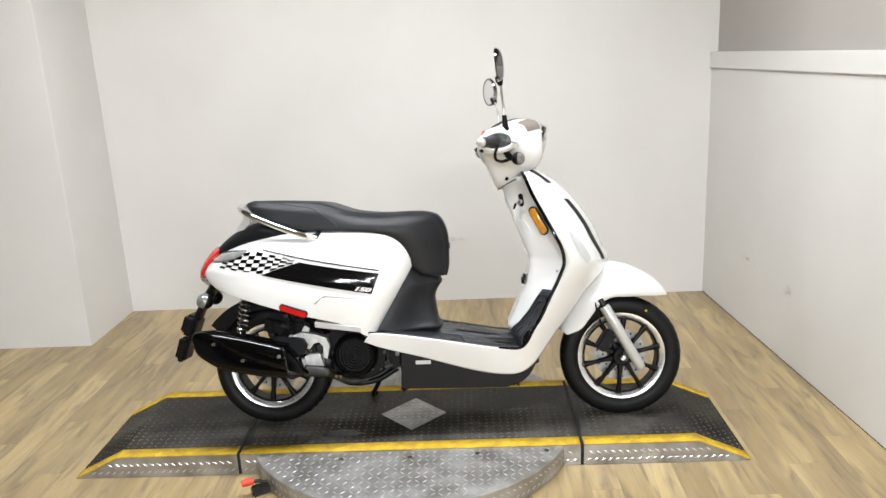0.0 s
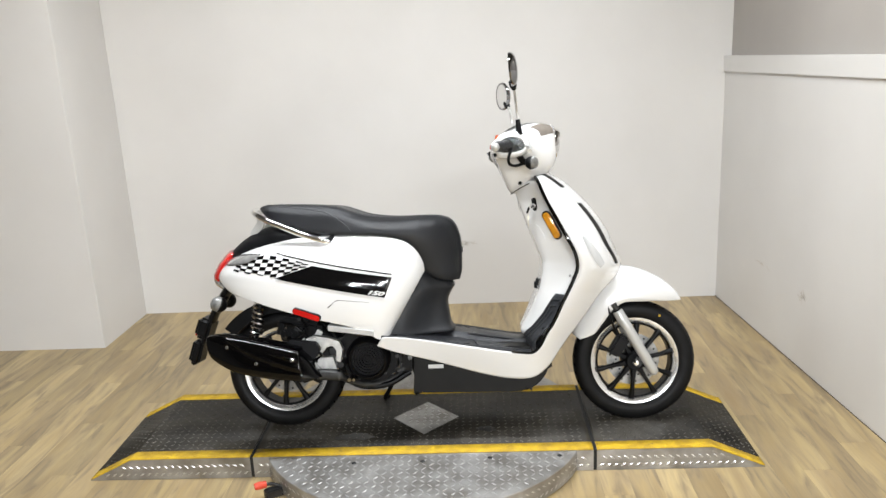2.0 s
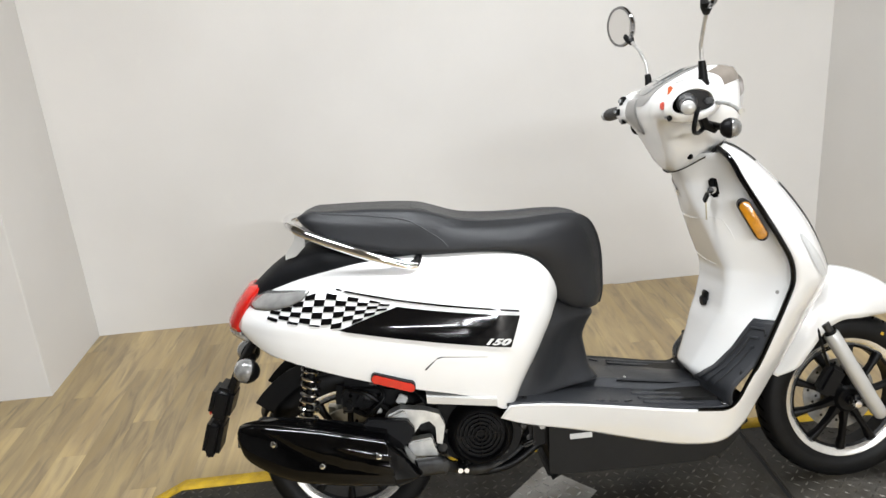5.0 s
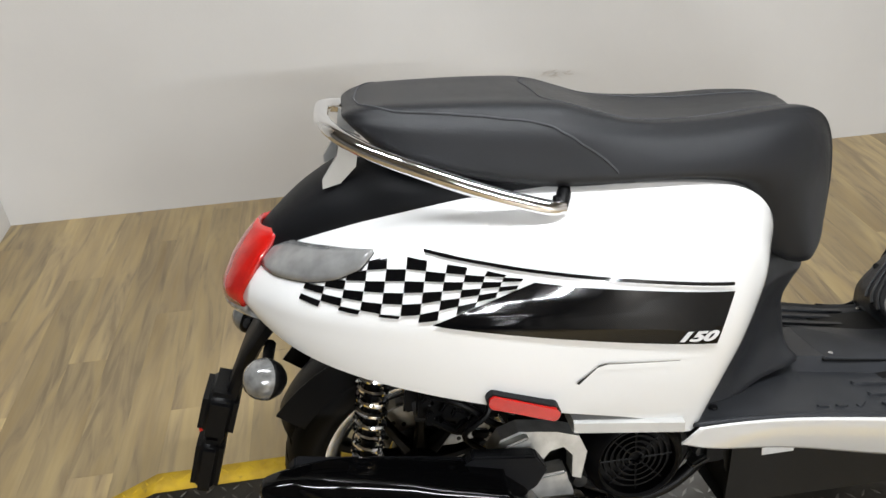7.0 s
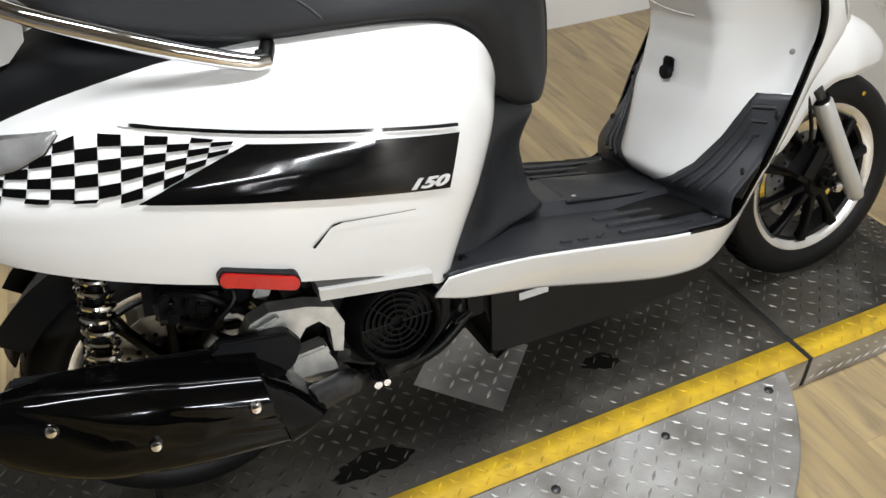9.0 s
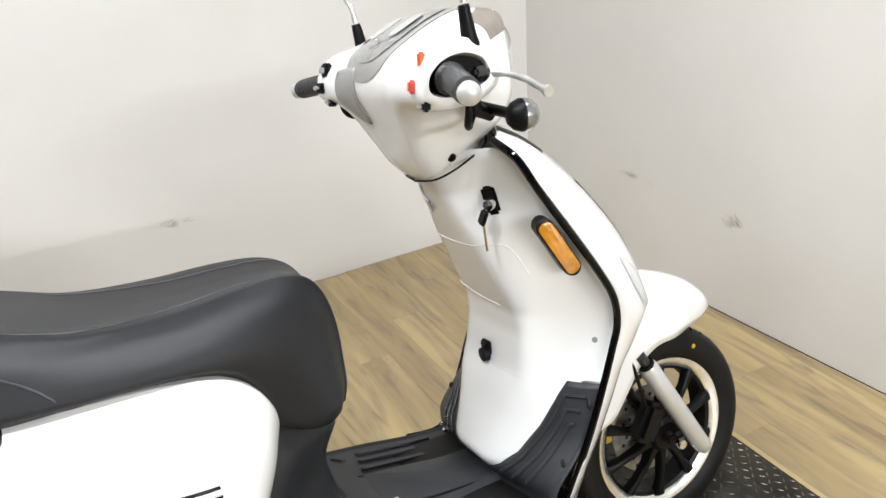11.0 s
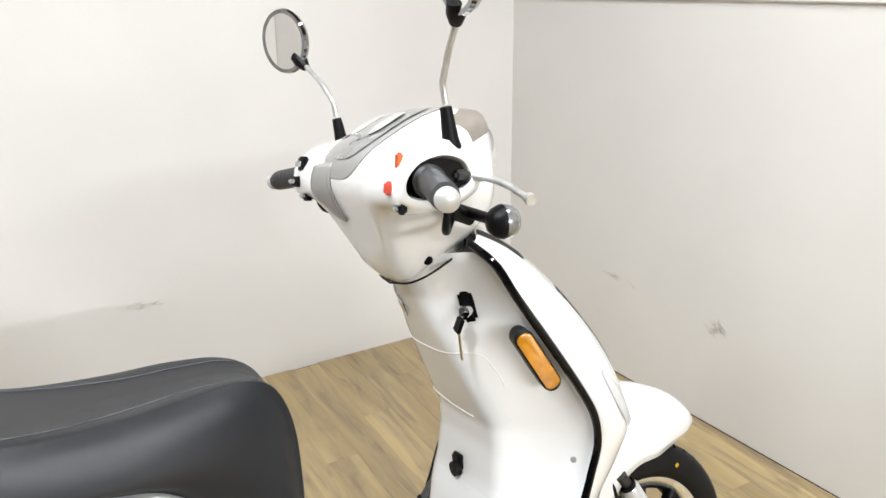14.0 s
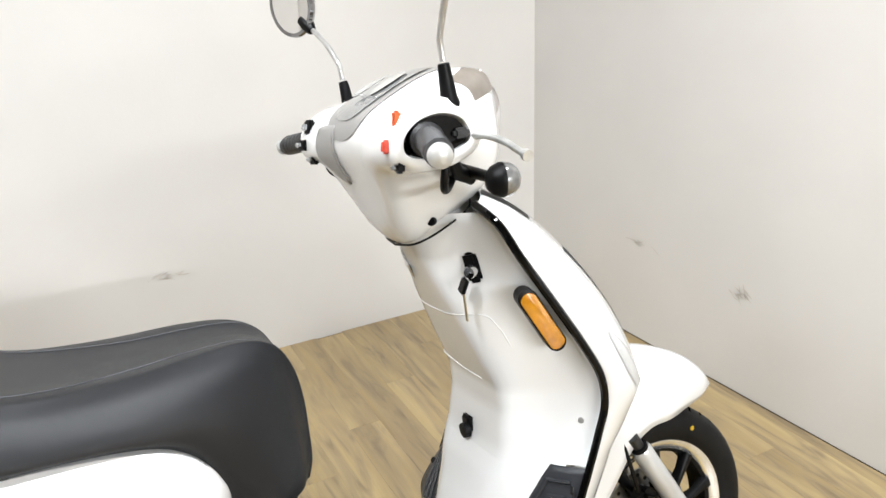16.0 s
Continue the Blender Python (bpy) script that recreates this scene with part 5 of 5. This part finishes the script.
# grips, levers, switches, mirrors, front signals
for s in (-1, 1):
    g = part("handle_grip", tube(B(), [(0.21, s * 0.185, 1.043), (0.204, s * 0.214, 1.0425), (0.203, s * 0.218, 1.0425), (0.166, s * 0.322, 1.033), (0.163, s * 0.33, 1.032)], [0.023, 0.023, 0.0185, 0.0175, 0.014], 22), GRIPRUB, sc, "black ribbed rubber grip")
    for k in range(9):
        f = k / 8
        c = Vector((0.198 - 0.029 * f, s * (0.236 + 0.078 * f), 1.0418 - 0.0075 * f))
        part("grip_ring", lathe(B(), [(0.0172, -0.003), (0.0183, -0.002), (0.0183, 0.002), (0.0172, 0.003)], c, (-0.3, s * 0.95, -0.05), 20, caps=False), GRIPRUB, g)
    part("bar_end", lathe(B(), [(0.0, 0.014), (0.009, 0.013), (0.0145, 0.008), (0.0155, 0.0), (0.0, -0.002)], (0.162, s * 0.331, 1.032), (-0.3, s * 0.95, -0.08), 24), SILVER, g, "silver bar end")
    lev = part("brake_lever", tube(B(), spline([(0.27, s * 0.19, 1.04), (0.282, s * 0.23, 1.036), (0.285, s * 0.27, 1.028), (0.282, s * 0.30, 1.02), (0.279, s * 0.33, 1.013)], 20), [0.006] * 4 + [0.0046] * 13 + [0.005, 0.0078, 0.0075], 12), ALU, sc, "polished brake lever")
    part("lever_pivot", box(B(), (0.03, 0.026, 0.014), pose(0.262, s * 0.196, 1.044, 0, 0, 0), 0.004), STEEL, lev)
    part("throttle_cable", tube(B(), spline([(0.222, s * 0.232, 1.03), (0.21, s * 0.24, 1.0), (0.213, s * 0.225, 0.978), (0.235, s * 0.19, 0.972), (0.265, s * 0.15, 0.98)], 20), 0.0055, 10), BLACK, lev, "black cable sleeve")
    part("signal_bracket", tube(B(), [(0.245, s * 0.19, 1.012), (0.262, s * 0.165, 0.99), (0.29, s * 0.16, 0.975)], [0.011, 0.012, 0.010], 10), BLACK, lev)
    part("mirror_boot", tube(B(), [(0.252, s * 0.196, 1.078), (0.251, s * 0.196, 1.092), (0.249, s * 0.197, 1.125), (0.248, s * 0.198, 1.135)], [0.0145, 0.0115, 0.009, 0.008], 16), BLACK, sc, "black rubber mirror boot")
    mz = 1.294 if s < 0 else 1.284
    my = 0.302 if s < 0 else 0.318
    mx = 0.222 if s < 0 else 0.212
    stem = part("mirror_stem", tube(B(), spline([(0.248, s * 0.198, 1.138), (0.247, s * 0.199, 1.158), (0.2455, s * 0.2015, 1.167), (0.2447, s * 0.207, 1.1735), (0.24, s * 0.236, 1.205), (0.235, s * (my - 0.028), 1.238)], 26), 0.0048, 12), BRIGHT, sc, "thin chrome mirror stem")
    c = Vector((mx, s * my, mz))
    n = Vector((-0.955, -s * 0.4 if s > 0 else 0.10, -0.06)).normalized()
    mh = part("mirror_housing", lathe(B(), [(0.05, 0.0015), (0.0565, 0.002), (0.0585, -0.004), (0.054, -0.013), (0.042, -0.021), (0.02, -0.025), (0.0, -0.026)], c, n, 40, caps=False), CHROME_REFL, sc, "round chrome-backed rear-view mirror")
    part("mirror_glass", lathe(B(), [(0.0, 0.001), (0.0505, 0.001), (0.0505, -0.003)], c, n, 40), MIRROR, mh, "round mirror glass")
    part("ball_joint", tube(B(), [(0.235, s * (my - 0.034), 1.232), (0.232, s * (my - 0.024), 1.244), (0.226, s * (my - 0.014), 1.256)], [0.008, 0.0135, 0.011], 14), BLACK, mh)
    turn_signal(0.29, s * 0.245, 0.978, (0.96, s * 0.25, -0.05), 1, 0.7)
for s, sw in ((-1, ((0.172, 0.198, 1.073, SWITCH, 0.006, 0.024), (0.153, 0.196, 1.041, REDSW, 0.011, 0.018), (0.166, 0.203, 1.012, BLACK, 0.015, 0.014))), (1, ((0.168, 0.160, 1.066, BLACK, 0.022, 0.026), (0.156, 0.170, 1.038, BLACK, 0.024, 0.018), (0.168, 0.154, 1.012, BLACK, 0.022, 0.015)))):
    for x, y, z, mt, wy, hz in sw:
        p, n, _, _ = HEAD.ray_cast(Vector((-0.3, s * y, z)), Vector((1, 0, 0)))
        p = p or Vector((x, s * y, z))
        sw_ob = part("switch", box(B(), (0.012, wy, hz), pose(p.x - 0.003, p.y, p.z, s * 16 if mt is SWITCH else 0, 10, s * 12), 0.003), mt, hb, "red kill switch" if mt is REDSW else "handlebar switch")
        if mt is BLACK:
            part("rocker", box(B(), (0.006, wy * 0.55, hz * 0.4), pose(p.x - 0.012, p.y, p.z + 0.002, 0, 25, s * 12), 0.0015), SMOKE, sw_ob)
part("horn_cable", tube(B(), spline([(0.3, 0.10, 0.985), (0.33, 0.1, 0.95), (0.36, 0.08, 0.93)], 10), 0.006, 8), BLACK, neck)

# ---- rear reflector, engine, exhaust, suspension ----
for s in (-1, 1):
    a = [(-0.578, 0.483), (-0.48, 0.456)]
    loopB, loopL = [], []
    for k in range(24):
        ang = 2 * math.pi * k / 24
        cx, cz = a[0] if math.cos(ang) < 0 else a[1]
        cx += 0.012 if math.cos(ang) < 0 else -0.012
        loopB.append((cx + 0.0138 * math.cos(ang), cz + 0.0133 * math.sin(ang)))
        loopL.append((cx + 0.0115 * math.cos(ang), cz + 0.0105 * math.sin(ang)))
    yb = lambda x: 0.245 + 0.006 * (x + 0.578) / 0.1
    rb = part("side_reflector", sheet(B(), [[Vector((x, s * (yb(x) - 0.03), z + 0.004)) for x, z in loopB], [Vector((x, s * (yb(x) + 0.012), z)) for x, z in loopB]], True, True), PLASTIC, sc, "red side reflector in a dark housing")
    part("reflector_lens", sheet(B(), [[Vector((x, s * (yb(x) + 0.010), z)) for x, z in loopL], [Vector((x, s * (yb(x) + 0.0165), z)) for x, z in loopL]], True, True), RED, rb, "red reflector lens")
    rws = []
    for x in np.linspace(-0.456, -0.292, 12):
        zt = 0.432 - (x + 0.456) * 0.15
        rws.append([Vector((x, s * y, zt + dz)) for y, dz in ((0.20, -0.004), (0.242, -0.004), (0.249, -0.007), (0.249, -0.023), (0.243, -0.026), (0.20, -0.026))])
    part("side_strip", sheet(B(), rws, True, True), SILVER, sc, "pale grey lower side strip", smooth=30)

eng = new("engine")
eng.parent = sc
eng["label"] = "black and bare aluminium scooter engine"
part("crankcase", box(B(), (0.30, 0.20, 0.16), pose(-0.36, 0.0, 0.28, 0, -6, 0), 0.03, 3), STEEL, eng)
part("cylinder_cover", box(B(), (0.17, 0.17, 0.13), pose(-0.27, 0.0, 0.33, 0, 0, 0), 0.025, 3), BLACK, eng)
part("gearbox_case", box(B(), (0.30, 0.09, 0.15), pose(-0.58, 0.085, 0.26, 0, 4, 0), 0.03, 3), ALU, eng)
part("airbox", box(B(), (0.30, 0.09, 0.14), pose(-0.60, 0.11, 0.42, 0, 6, 0), 0.025, 3), BLACK, eng)
fan = part("fan_cover", lathe(B(), [(0.04, -0.01), (0.085, -0.01), (0.082, 0.04), (0.072, 0.062), (0.066, 0.066), (0.062, 0.062), (0.061, 0.045), (0.0, 0.045)], (-0.331, -0.112, 0.284), (0, -1, 0), 56), BLACK, eng, "round black cooling fan cover")
for r in (0.012, 0.022, 0.032, 0.042, 0.052):
    part("fan_ring", lathe(B(), [(r - 0.0018, 0.046), (r - 0.0012, 0.054), (r + 0.0012, 0.054), (r + 0.0018, 0.046)], (-0.331, -0.112, 0.284), (0, -1, 0), 40, caps=False), BLACK, fan)
for k in range(8):
    a = math.pi * k / 4
    d = Vector((math.cos(a), 0, math.sin(a)))
    part("fan_bar", tube(B(), [Vector((-0.331, -0.164, 0.284)) + d * 0.008, Vector((-0.331, -0.164, 0.284)) + d * 0.06], 0.0018, 6), BLACK, fan)
for k in range(5):
    a = 0.5 + 2 * math.pi * k / 5
    part("cover_bolt", lathe(B(), [(0.0, 0.01), (0.006, 0.01), (0.007, 0.0)], (-0.331 + 0.083 * math.cos(a), -0.135, 0.284 + 0.083 * math.sin(a)), (0, -1, 0), 6), STEEL, fan, smooth=0)
part("engine_shroud", prism(B(), [tuple(v[:2]) for v in spline([(-0.43, 0.30, 0), (-0.425, 0.365, 0), (-0.36, 0.385, 0), (-0.27, 0.375, 0), (-0.235, 0.33, 0), (-0.225, 0.26, 0), (-0.26, 0.205, 0), (-0.34, 0.19, 0), (-0.41, 0.22, 0)], 40, True)], -0.125, -0.02), BLACK, eng, "black engine shroud")
# bright castings between fan and muffler
part("swing_bracket", prism(B(), [(-0.571, 0.342), (-0.551, 0.370), (-0.522, 0.380), (-0.466, 0.371), (-0.430, 0.358), (-0.418, 0.328), (-0.428, 0.280), (-0.442, 0.285), (-0.441, 0.325), (-0.455, 0.342), (-0.476, 0.338), (-0.492, 0.318), (-0.51, 0.325), (-0.53, 0.347)], -0.188, -0.155), ALU, eng, "bare aluminium bracket", smooth=25)
bm = prism(B(), [(-0.574, 0.345), (-0.553, 0.366), (-0.513, 0.379), (-0.508, 0.366), (-0.548, 0.346)], -0.205, -0.186)
bmesh.ops.bevel(bm, geom=list(bm.edges), offset=0.003, segments=2, affect="EDGES")
part("casting_rib", bm, ALU, eng, smooth=35)
bm = prism(B(), [(-0.513, 0.278), (-0.507, 0.298), (-0.452, 0.303), (-0.448, 0.270), (-0.436, 0.240), (-0.501, 0.248)], -0.196, -0.160)
bmesh.ops.bevel(bm, geom=list(bm.edges), offset=0.004, segments=2, affect="EDGES")
part("muffler_stay", bm, ALU, eng, "bare aluminium muffler stay", smooth=35)
part("stay_ring", lathe(B(), [(0.008, -0.006), (0.016, -0.006), (0.016, 0.006), (0.008, 0.006)], (-0.437, -0.185, 0.236), (0, -1, 0), 20, True), ALU, eng)
for x, y, z, r, l in ((-0.428, -0.16, 0.27, 0.014, 0.04), (-0.392, -0.204, 0.222, 0.008, 0.03), (-0.377, -0.202, 0.22, 0.0075, 0.03), (-0.222, -0.13, 0.29, 0.01, 0.03), (-0.205, -0.12, 0.25, 0.012, 0.02)):
    part("engine_bolt", lathe(B(), [(0.0, l * 0.6), (r * 0.8, l * 0.6), (r, l * 0.4), (r, -l)], (x, y, z), (0, -1, 0), 16), CHROME if r < 0.01 else STEEL, eng)
part("carburettor", lathe(B(), [(0.0, -0.05), (0.03, -0.05), (0.034, -0.02), (0.026, 0.0), (0.034, 0.02), (0.03, 0.05), (0.0, 0.05)], (-0.62, -0.06, 0.375), (1, -0.1, 0.1), 20), STEEL, eng)
part("drive_cover", box(B(), (0.17, 0.05, 0.09), pose(-0.60, -0.075, 0.385, 0, 8, 0), 0.02, 2), BLACK, eng)
for pts, r in (([(-0.66, -0.11, 0.42), (-0.6, -0.14, 0.41), (-0.55, -0.13, 0.36), (-0.5, -0.12, 0.33)], 0.006), ([(-0.58, -0.12, 0.44), (-0.56, -0.15, 0.40), (-0.6, -0.15, 0.36), (-0.57, -0.14, 0.32)], 0.005), ([(-0.64, -0.1, 0.36), (-0.6, -0.12, 0.35), (-0.57, -0.12, 0.38)], 0.008)):
    part("hose", tube(B(), spline(pts, 16), r, 8), BLACK, eng)
for x, z in ((-0.645, 0.40), (-0.61, 0.40), (-0.575, 0.395), (-0.63, 0.365), (-0.59, 0.36)):
    part("engine_bolt", lathe(B(), [(0.0, 0.006), (0.005, 0.006), (0.006, 0.0)], (x, -0.105, z), (0, -1, 0), 6), CHROME, eng, smooth=0)

for k in range(14):
    rnd = random.Random(40 + k)
    x, z = -0.66 + 0.16 * rnd.random(), 0.33 + 0.12 * rnd.random()
    part("engine_fitting", box(B(), (0.012 + 0.02 * rnd.random(), 0.012, 0.01 + 0.018 * rnd.random()), pose(x, -0.11 - 0.02 * rnd.random(), z, 0, 60 * rnd.random(), 0), 0.003), (STEEL, BLACK, ALU, BLACK)[k % 4], eng)
# exhaust
MT = [(-0.897, 0.392), (-0.888, 0.399), (-0.86, 0.403), (-0.80, 0.401), (-0.72, 0.386), (-0.657, 0.372), (-0.597, 0.357), (-0.556, 0.346)]
MB = [(-0.899, 0.386), (-0.893, 0.362), (-0.874, 0.324), (-0.80, 0.280), (-0.72, 0.260), (-0.65, 0.248), (-0.585, 0.241), (-0.540, 0.236)]
MW = [0.007, 0.017, 0.027, 0.042, 0.048, 0.050, 0.050, 0.049]
T, U, W = spline([(a, 0, b) for a, b in MT], 44), spline([(a, 0, b) for a, b in MB], 44), spline([(w, 0, 0) for w in MW], 44)
MY = -0.248
CREASE = [(-0.90, 0.43), (-0.85, 0.405), (-0.79, 0.374), (-0.758, 0.353), (-0.694, 0.323), (-0.598, 0.288), (-0.54, 0.273)]
CREASE2 = [(-0.70, 0.352), (-0.671, 0.344), (-0.597, 0.318), (-0.54, 0.305)]


def muffler_ring(t, u, w, seg=56, grow=0.0):
    mid, half = (t + u) / 2, (t - u) / 2
    half = half.normalized() * (half.length + grow)
    out = []
    for k in range(seg):
        a = 2 * math.pi * k / seg
        c, sn = math.cos(a), math.sin(a)
        v = abs(sn) ** 0.62 * (1 if sn > 0 else -1)
        out.append(mid + half * v + Vector((0, MY + 0.014 * v * max(0.0, min(1.0, (mid.x + 0.9) / 0.14)) + (w + grow) * (abs(c) ** 0.6) * (1 if c > 0 else -1), 0)))
    return out


muf = part("muffler", sheet(B(), [muffler_ring(t, u, w.x) for t, u, w in zip(T, U, W)], True, True), GLOSS, sc, "gloss black muffler with heat shield", smooth=60)
rws2 = []
for i in range(3, 44):
    row = []
    for v in muffler_ring(T[i], U[i], W[i].x, 96, 0.0035)[22:75]:
        up = sm((v.z - lerp(CREASE, v.x)) / 0.010 + 0.5)
        up2 = sm((v.z - lerp(CREASE2, v.x)) / 0.008 + 0.5) * sm((v.x + 0.70) / 0.05)
        side = sm((MY - v.y) / 0.03)
        row.append(v + Vector((0, -(0.0065 * up + 0.004 * up2) * side, 0)))
    rws2.append(row)
hs = part("heat_shield", sheet(B(), rws2), GLOSS, muf, "gloss black creased heat shield", solid=0.002, smooth=60)
cap = [muffler_ring(Vector((a, 0, b)), Vector((c, 0, d)), w) for a, b, c, d, w in ((-0.556, 0.341, -0.540, 0.229, 0.055), (-0.527, 0.314, -0.513, 0.236, 0.047), (-0.503, 0.279, -0.493, 0.243, 0.032), (-0.484, 0.254, -0.482, 0.247, 0.016))]
part("end_cap", sheet(B(), cap, True, True), GLOSS, muf, "gloss black bevelled muffler end", smooth=50)
_t = B()
sheet(_t, rws2)
SHIELDING = BVHTree.FromBMesh(_t)
_t.free()
for x, z in ((-0.812, 0.366), (-0.706, 0.308), (-0.577, 0.317)):
    y = SHIELDING.ray_cast(Vector((x, -1, z)), Vector((0, 1, 0)))[0].y
    part("shield_bolt", lathe(B(), [(0.0, 0.007), (0.006, 0.006), (0.009, 0.002), (0.0095, -0.014)], (x, y - 0.001, z), (0, -1, 0.15), 20), CHROME, hs, "chrome bolt")
bm = prism(B(), [(-0.862, 0.394), (-0.849, 0.407), (-0.719, 0.383), (-0.612, 0.361), (-0.600, 0.377), (-0.506, 0.364), (-0.490, 0.338), (-0.508, 0.308), (-0.535, 0.296), (-0.72, 0.34), (-0.845, 0.378)], -0.230, -0.206)
bmesh.ops.bevel(bm, geom=list(bm.edges), offset=0.003, segments=2, affect="EDGES")
part("muffler_bracket", bm, PLASTIC, muf, "dark grey mounting bracket", smooth=25)
part("tail_pipe", tube(B(), [(-0.86, -0.225, 0.35), (-0.905, -0.228, 0.355)], 0.012), STEEL, muf)
part("exhaust_pipe", tube(B(), spline([(-0.50, -0.245, 0.252), (-0.44, -0.215, 0.24), (-0.43, -0.21, 0.236), (-0.36, -0.15, 0.19), (-0.28, -0.11, 0.185), (-0.21, -0.07, 0.22), (-0.19, -0.03, 0.29)], 31), [0.021] * 11 + [0.0135] * 20, 14), STEEL, sc, "dark steel exhaust header pipe")
part("stand_bracket", tube(B(), spline([(-0.42, -0.12, 0.2), (-0.35, -0.13, 0.175), (-0.26, -0.12, 0.18), (-0.18, -0.1, 0.22)], 16), 0.011, 10), BLACK, sc)
part("foot_peg", box(B(), (0.06, 0.022, 0.012), pose(-0.2, -0.13, 0.24, 0, -16, 12), 0.004), STEEL, sc, "folded steel lever")
part("wiring_box", box(B(), (0.045, 0.05, 0.075), pose(-0.185, -0.115, 0.265, 0, 0, 0), 0.008), BLACK, sc)
part("plug_cap", box(B(), (0.014, 0.01, 0.016), pose(-0.175, -0.143, 0.282), 0.002), LENS, sc)

# rear shocks
for s in (-1, 1):
    a, b = Vector((-0.722, s * 0.152, 0.52)), Vector((-0.752, s * 0.158, 0.345))
    sh = part("shock_absorber", tube(B(), [a, b], 0.0115, 14), BLACK, sc, "chrome coil shock absorber")
    pts = []
    d = (b - a)
    u = d.cross(Vector((0, 1, 0))).normalized()
    v = u.cross(d.normalized())
    for k in range(190):
        f = k / 189
        ang = f * 2 * math.pi * 9.5
        pts.append(a + d * f + (u * math.cos(ang) + v * math.sin(ang)) * 0.021)
    part("spring", tube(B(), pts, 0.0047, 8), CHROME, sh, "chrome coil spring")
part("swing_arm", tube(B(), [(-0.42, -0.13, 0.25), (-0.56, -0.115, 0.24), (-0.667, -0.1, 0.232)], [0.02, 0.022, 0.026], 12), BLACK, sc)

# side stand on the far side, reaching the deck
part("side_stand", tube(B(), spline([(-0.24, 0.10, 0.2), (-0.29, 0.16, 0.1), (-0.32, 0.205, 0.043), (-0.305, 0.225, 0.046)], 14), 0.009, 10), BLACK, sc, "black side stand")

# ---- scuffs on the right wall ----
ANG = radians(3.46)


def on_right_wall(y, z, off=0.002):
    return Vector((XR + (YB - y) * math.tan(ANG) - off, y, z))


def strokes(name, place, u0, v0, spread, count, long, lean, seed, label):
    """Thin rubbed strokes gathered round a point of a wall; place(u, v) is a point on its skin."""
    rnd = random.Random(seed)
    bm = B()
    for _ in range(count):
        a = radians(lean + rnd.uniform(-35, 35))
        cu, cv = u0 + rnd.gauss(0, spread[0]), v0 + rnd.gauss(0, spread[1])
        l, w, bend = long * rnd.uniform(0.4, 1.0), rnd.uniform(0.0007, 0.0022), rnd.uniform(-0.25, 0.25)
        rows = []
        for f in np.linspace(-1, 1, 7):
            t = w * (1 - f * f) + 0.0002
            u, v = cu + l * f * math.cos(a) - bend * l * f * f * math.sin(a), cv + l * f * math.sin(a) + bend * l * f * f * math.cos(a)
            rows.append([place(u + t * math.sin(a), v - t * math.cos(a)), place(u - t * math.sin(a), v + t * math.cos(a))])
        sheet(bm, rows)
    thing(name, bm, SCUFF, label, "scuff mark", "structure", smooth=0)


back = lambda u, v: Vector((u, YB - 0.002, v))
strokes("wall_scuff", on_right_wall, 0.615, 0.336, (0.016, 0.012), 16, 0.02, 40, 2, "brown scuff mark on the white wall")
strokes("wall_scuff", on_right_wall, 1.035, 0.366, (0.03, 0.002), 7, 0.03, 0, 4, "thin grey scratch on the white wall")
strokes("wall_scuff", back, 0.005, 0.372, (0.03, 0.005), 11, 0.028, 4, 6, "brown rubbed smear on the white wall")

# ---- floor planks ----
fl = bpy.data.objects["floor"]
PW, PL, GAPW = 0.102, 1.02, 0.00008
shared = {}
far = B()
n = 0
for i in range(int((3.6 - XL) / PW) + 1):
    x0 = XL + i * PW
    x1 = min(x0 + PW, 3.6)
    y = YF - (i * 0.41) % 1.0 * PL
    while y < YB:
        y0, y1 = max(y, YF), min(y + PL, YB)
        y += PL
        if x1 < -1.96 and y1 > 1.104:
            y1 = 1.104
        if y1 - y0 < 0.02 or x1 - x0 < 0.02:
            continue
        if y1 < -3.0 or x0 < -2.9 or x0 > 1.9:
            xa, xb, ya, yb2 = x0 + GAPW, x1 - GAPW, y0 + GAPW, y1 - GAPW
            v = [far.verts.new(p) for z in (-0.0045, 0.0) for p in ((xa, ya, z), (xb, ya, z), (xb, yb2, z), (xa, yb2, z))]
            for q in ((4, 5, 6, 7), (0, 1, 5, 4), (1, 2, 6, 5), (2, 3, 7, 6), (3, 0, 4, 7)):
                far.faces.new([v[c] for c in q])
            continue
        key = round(y1 - y0, 3)
        if key not in shared:
            h = key / 2 - GAPW
            shared[key] = mesh("plank", slab(-PW / 2 + GAPW, PW / 2 - GAPW, -h, h, -0.0045, 0.0, 0.0003), OAK, 0)
        ob = new("plank", shared[key])
        ob.location = ((x0 + x1) / 2, (y0 + y1) / 2, 0)
        if n % 2:
            ob.rotation_euler = (0, 0, math.pi)
        ob.parent = fl
        n += 1
part("far_planks", far, OAK, fl, "light oak vinyl planks", smooth=0)["kind"] = "stuff"
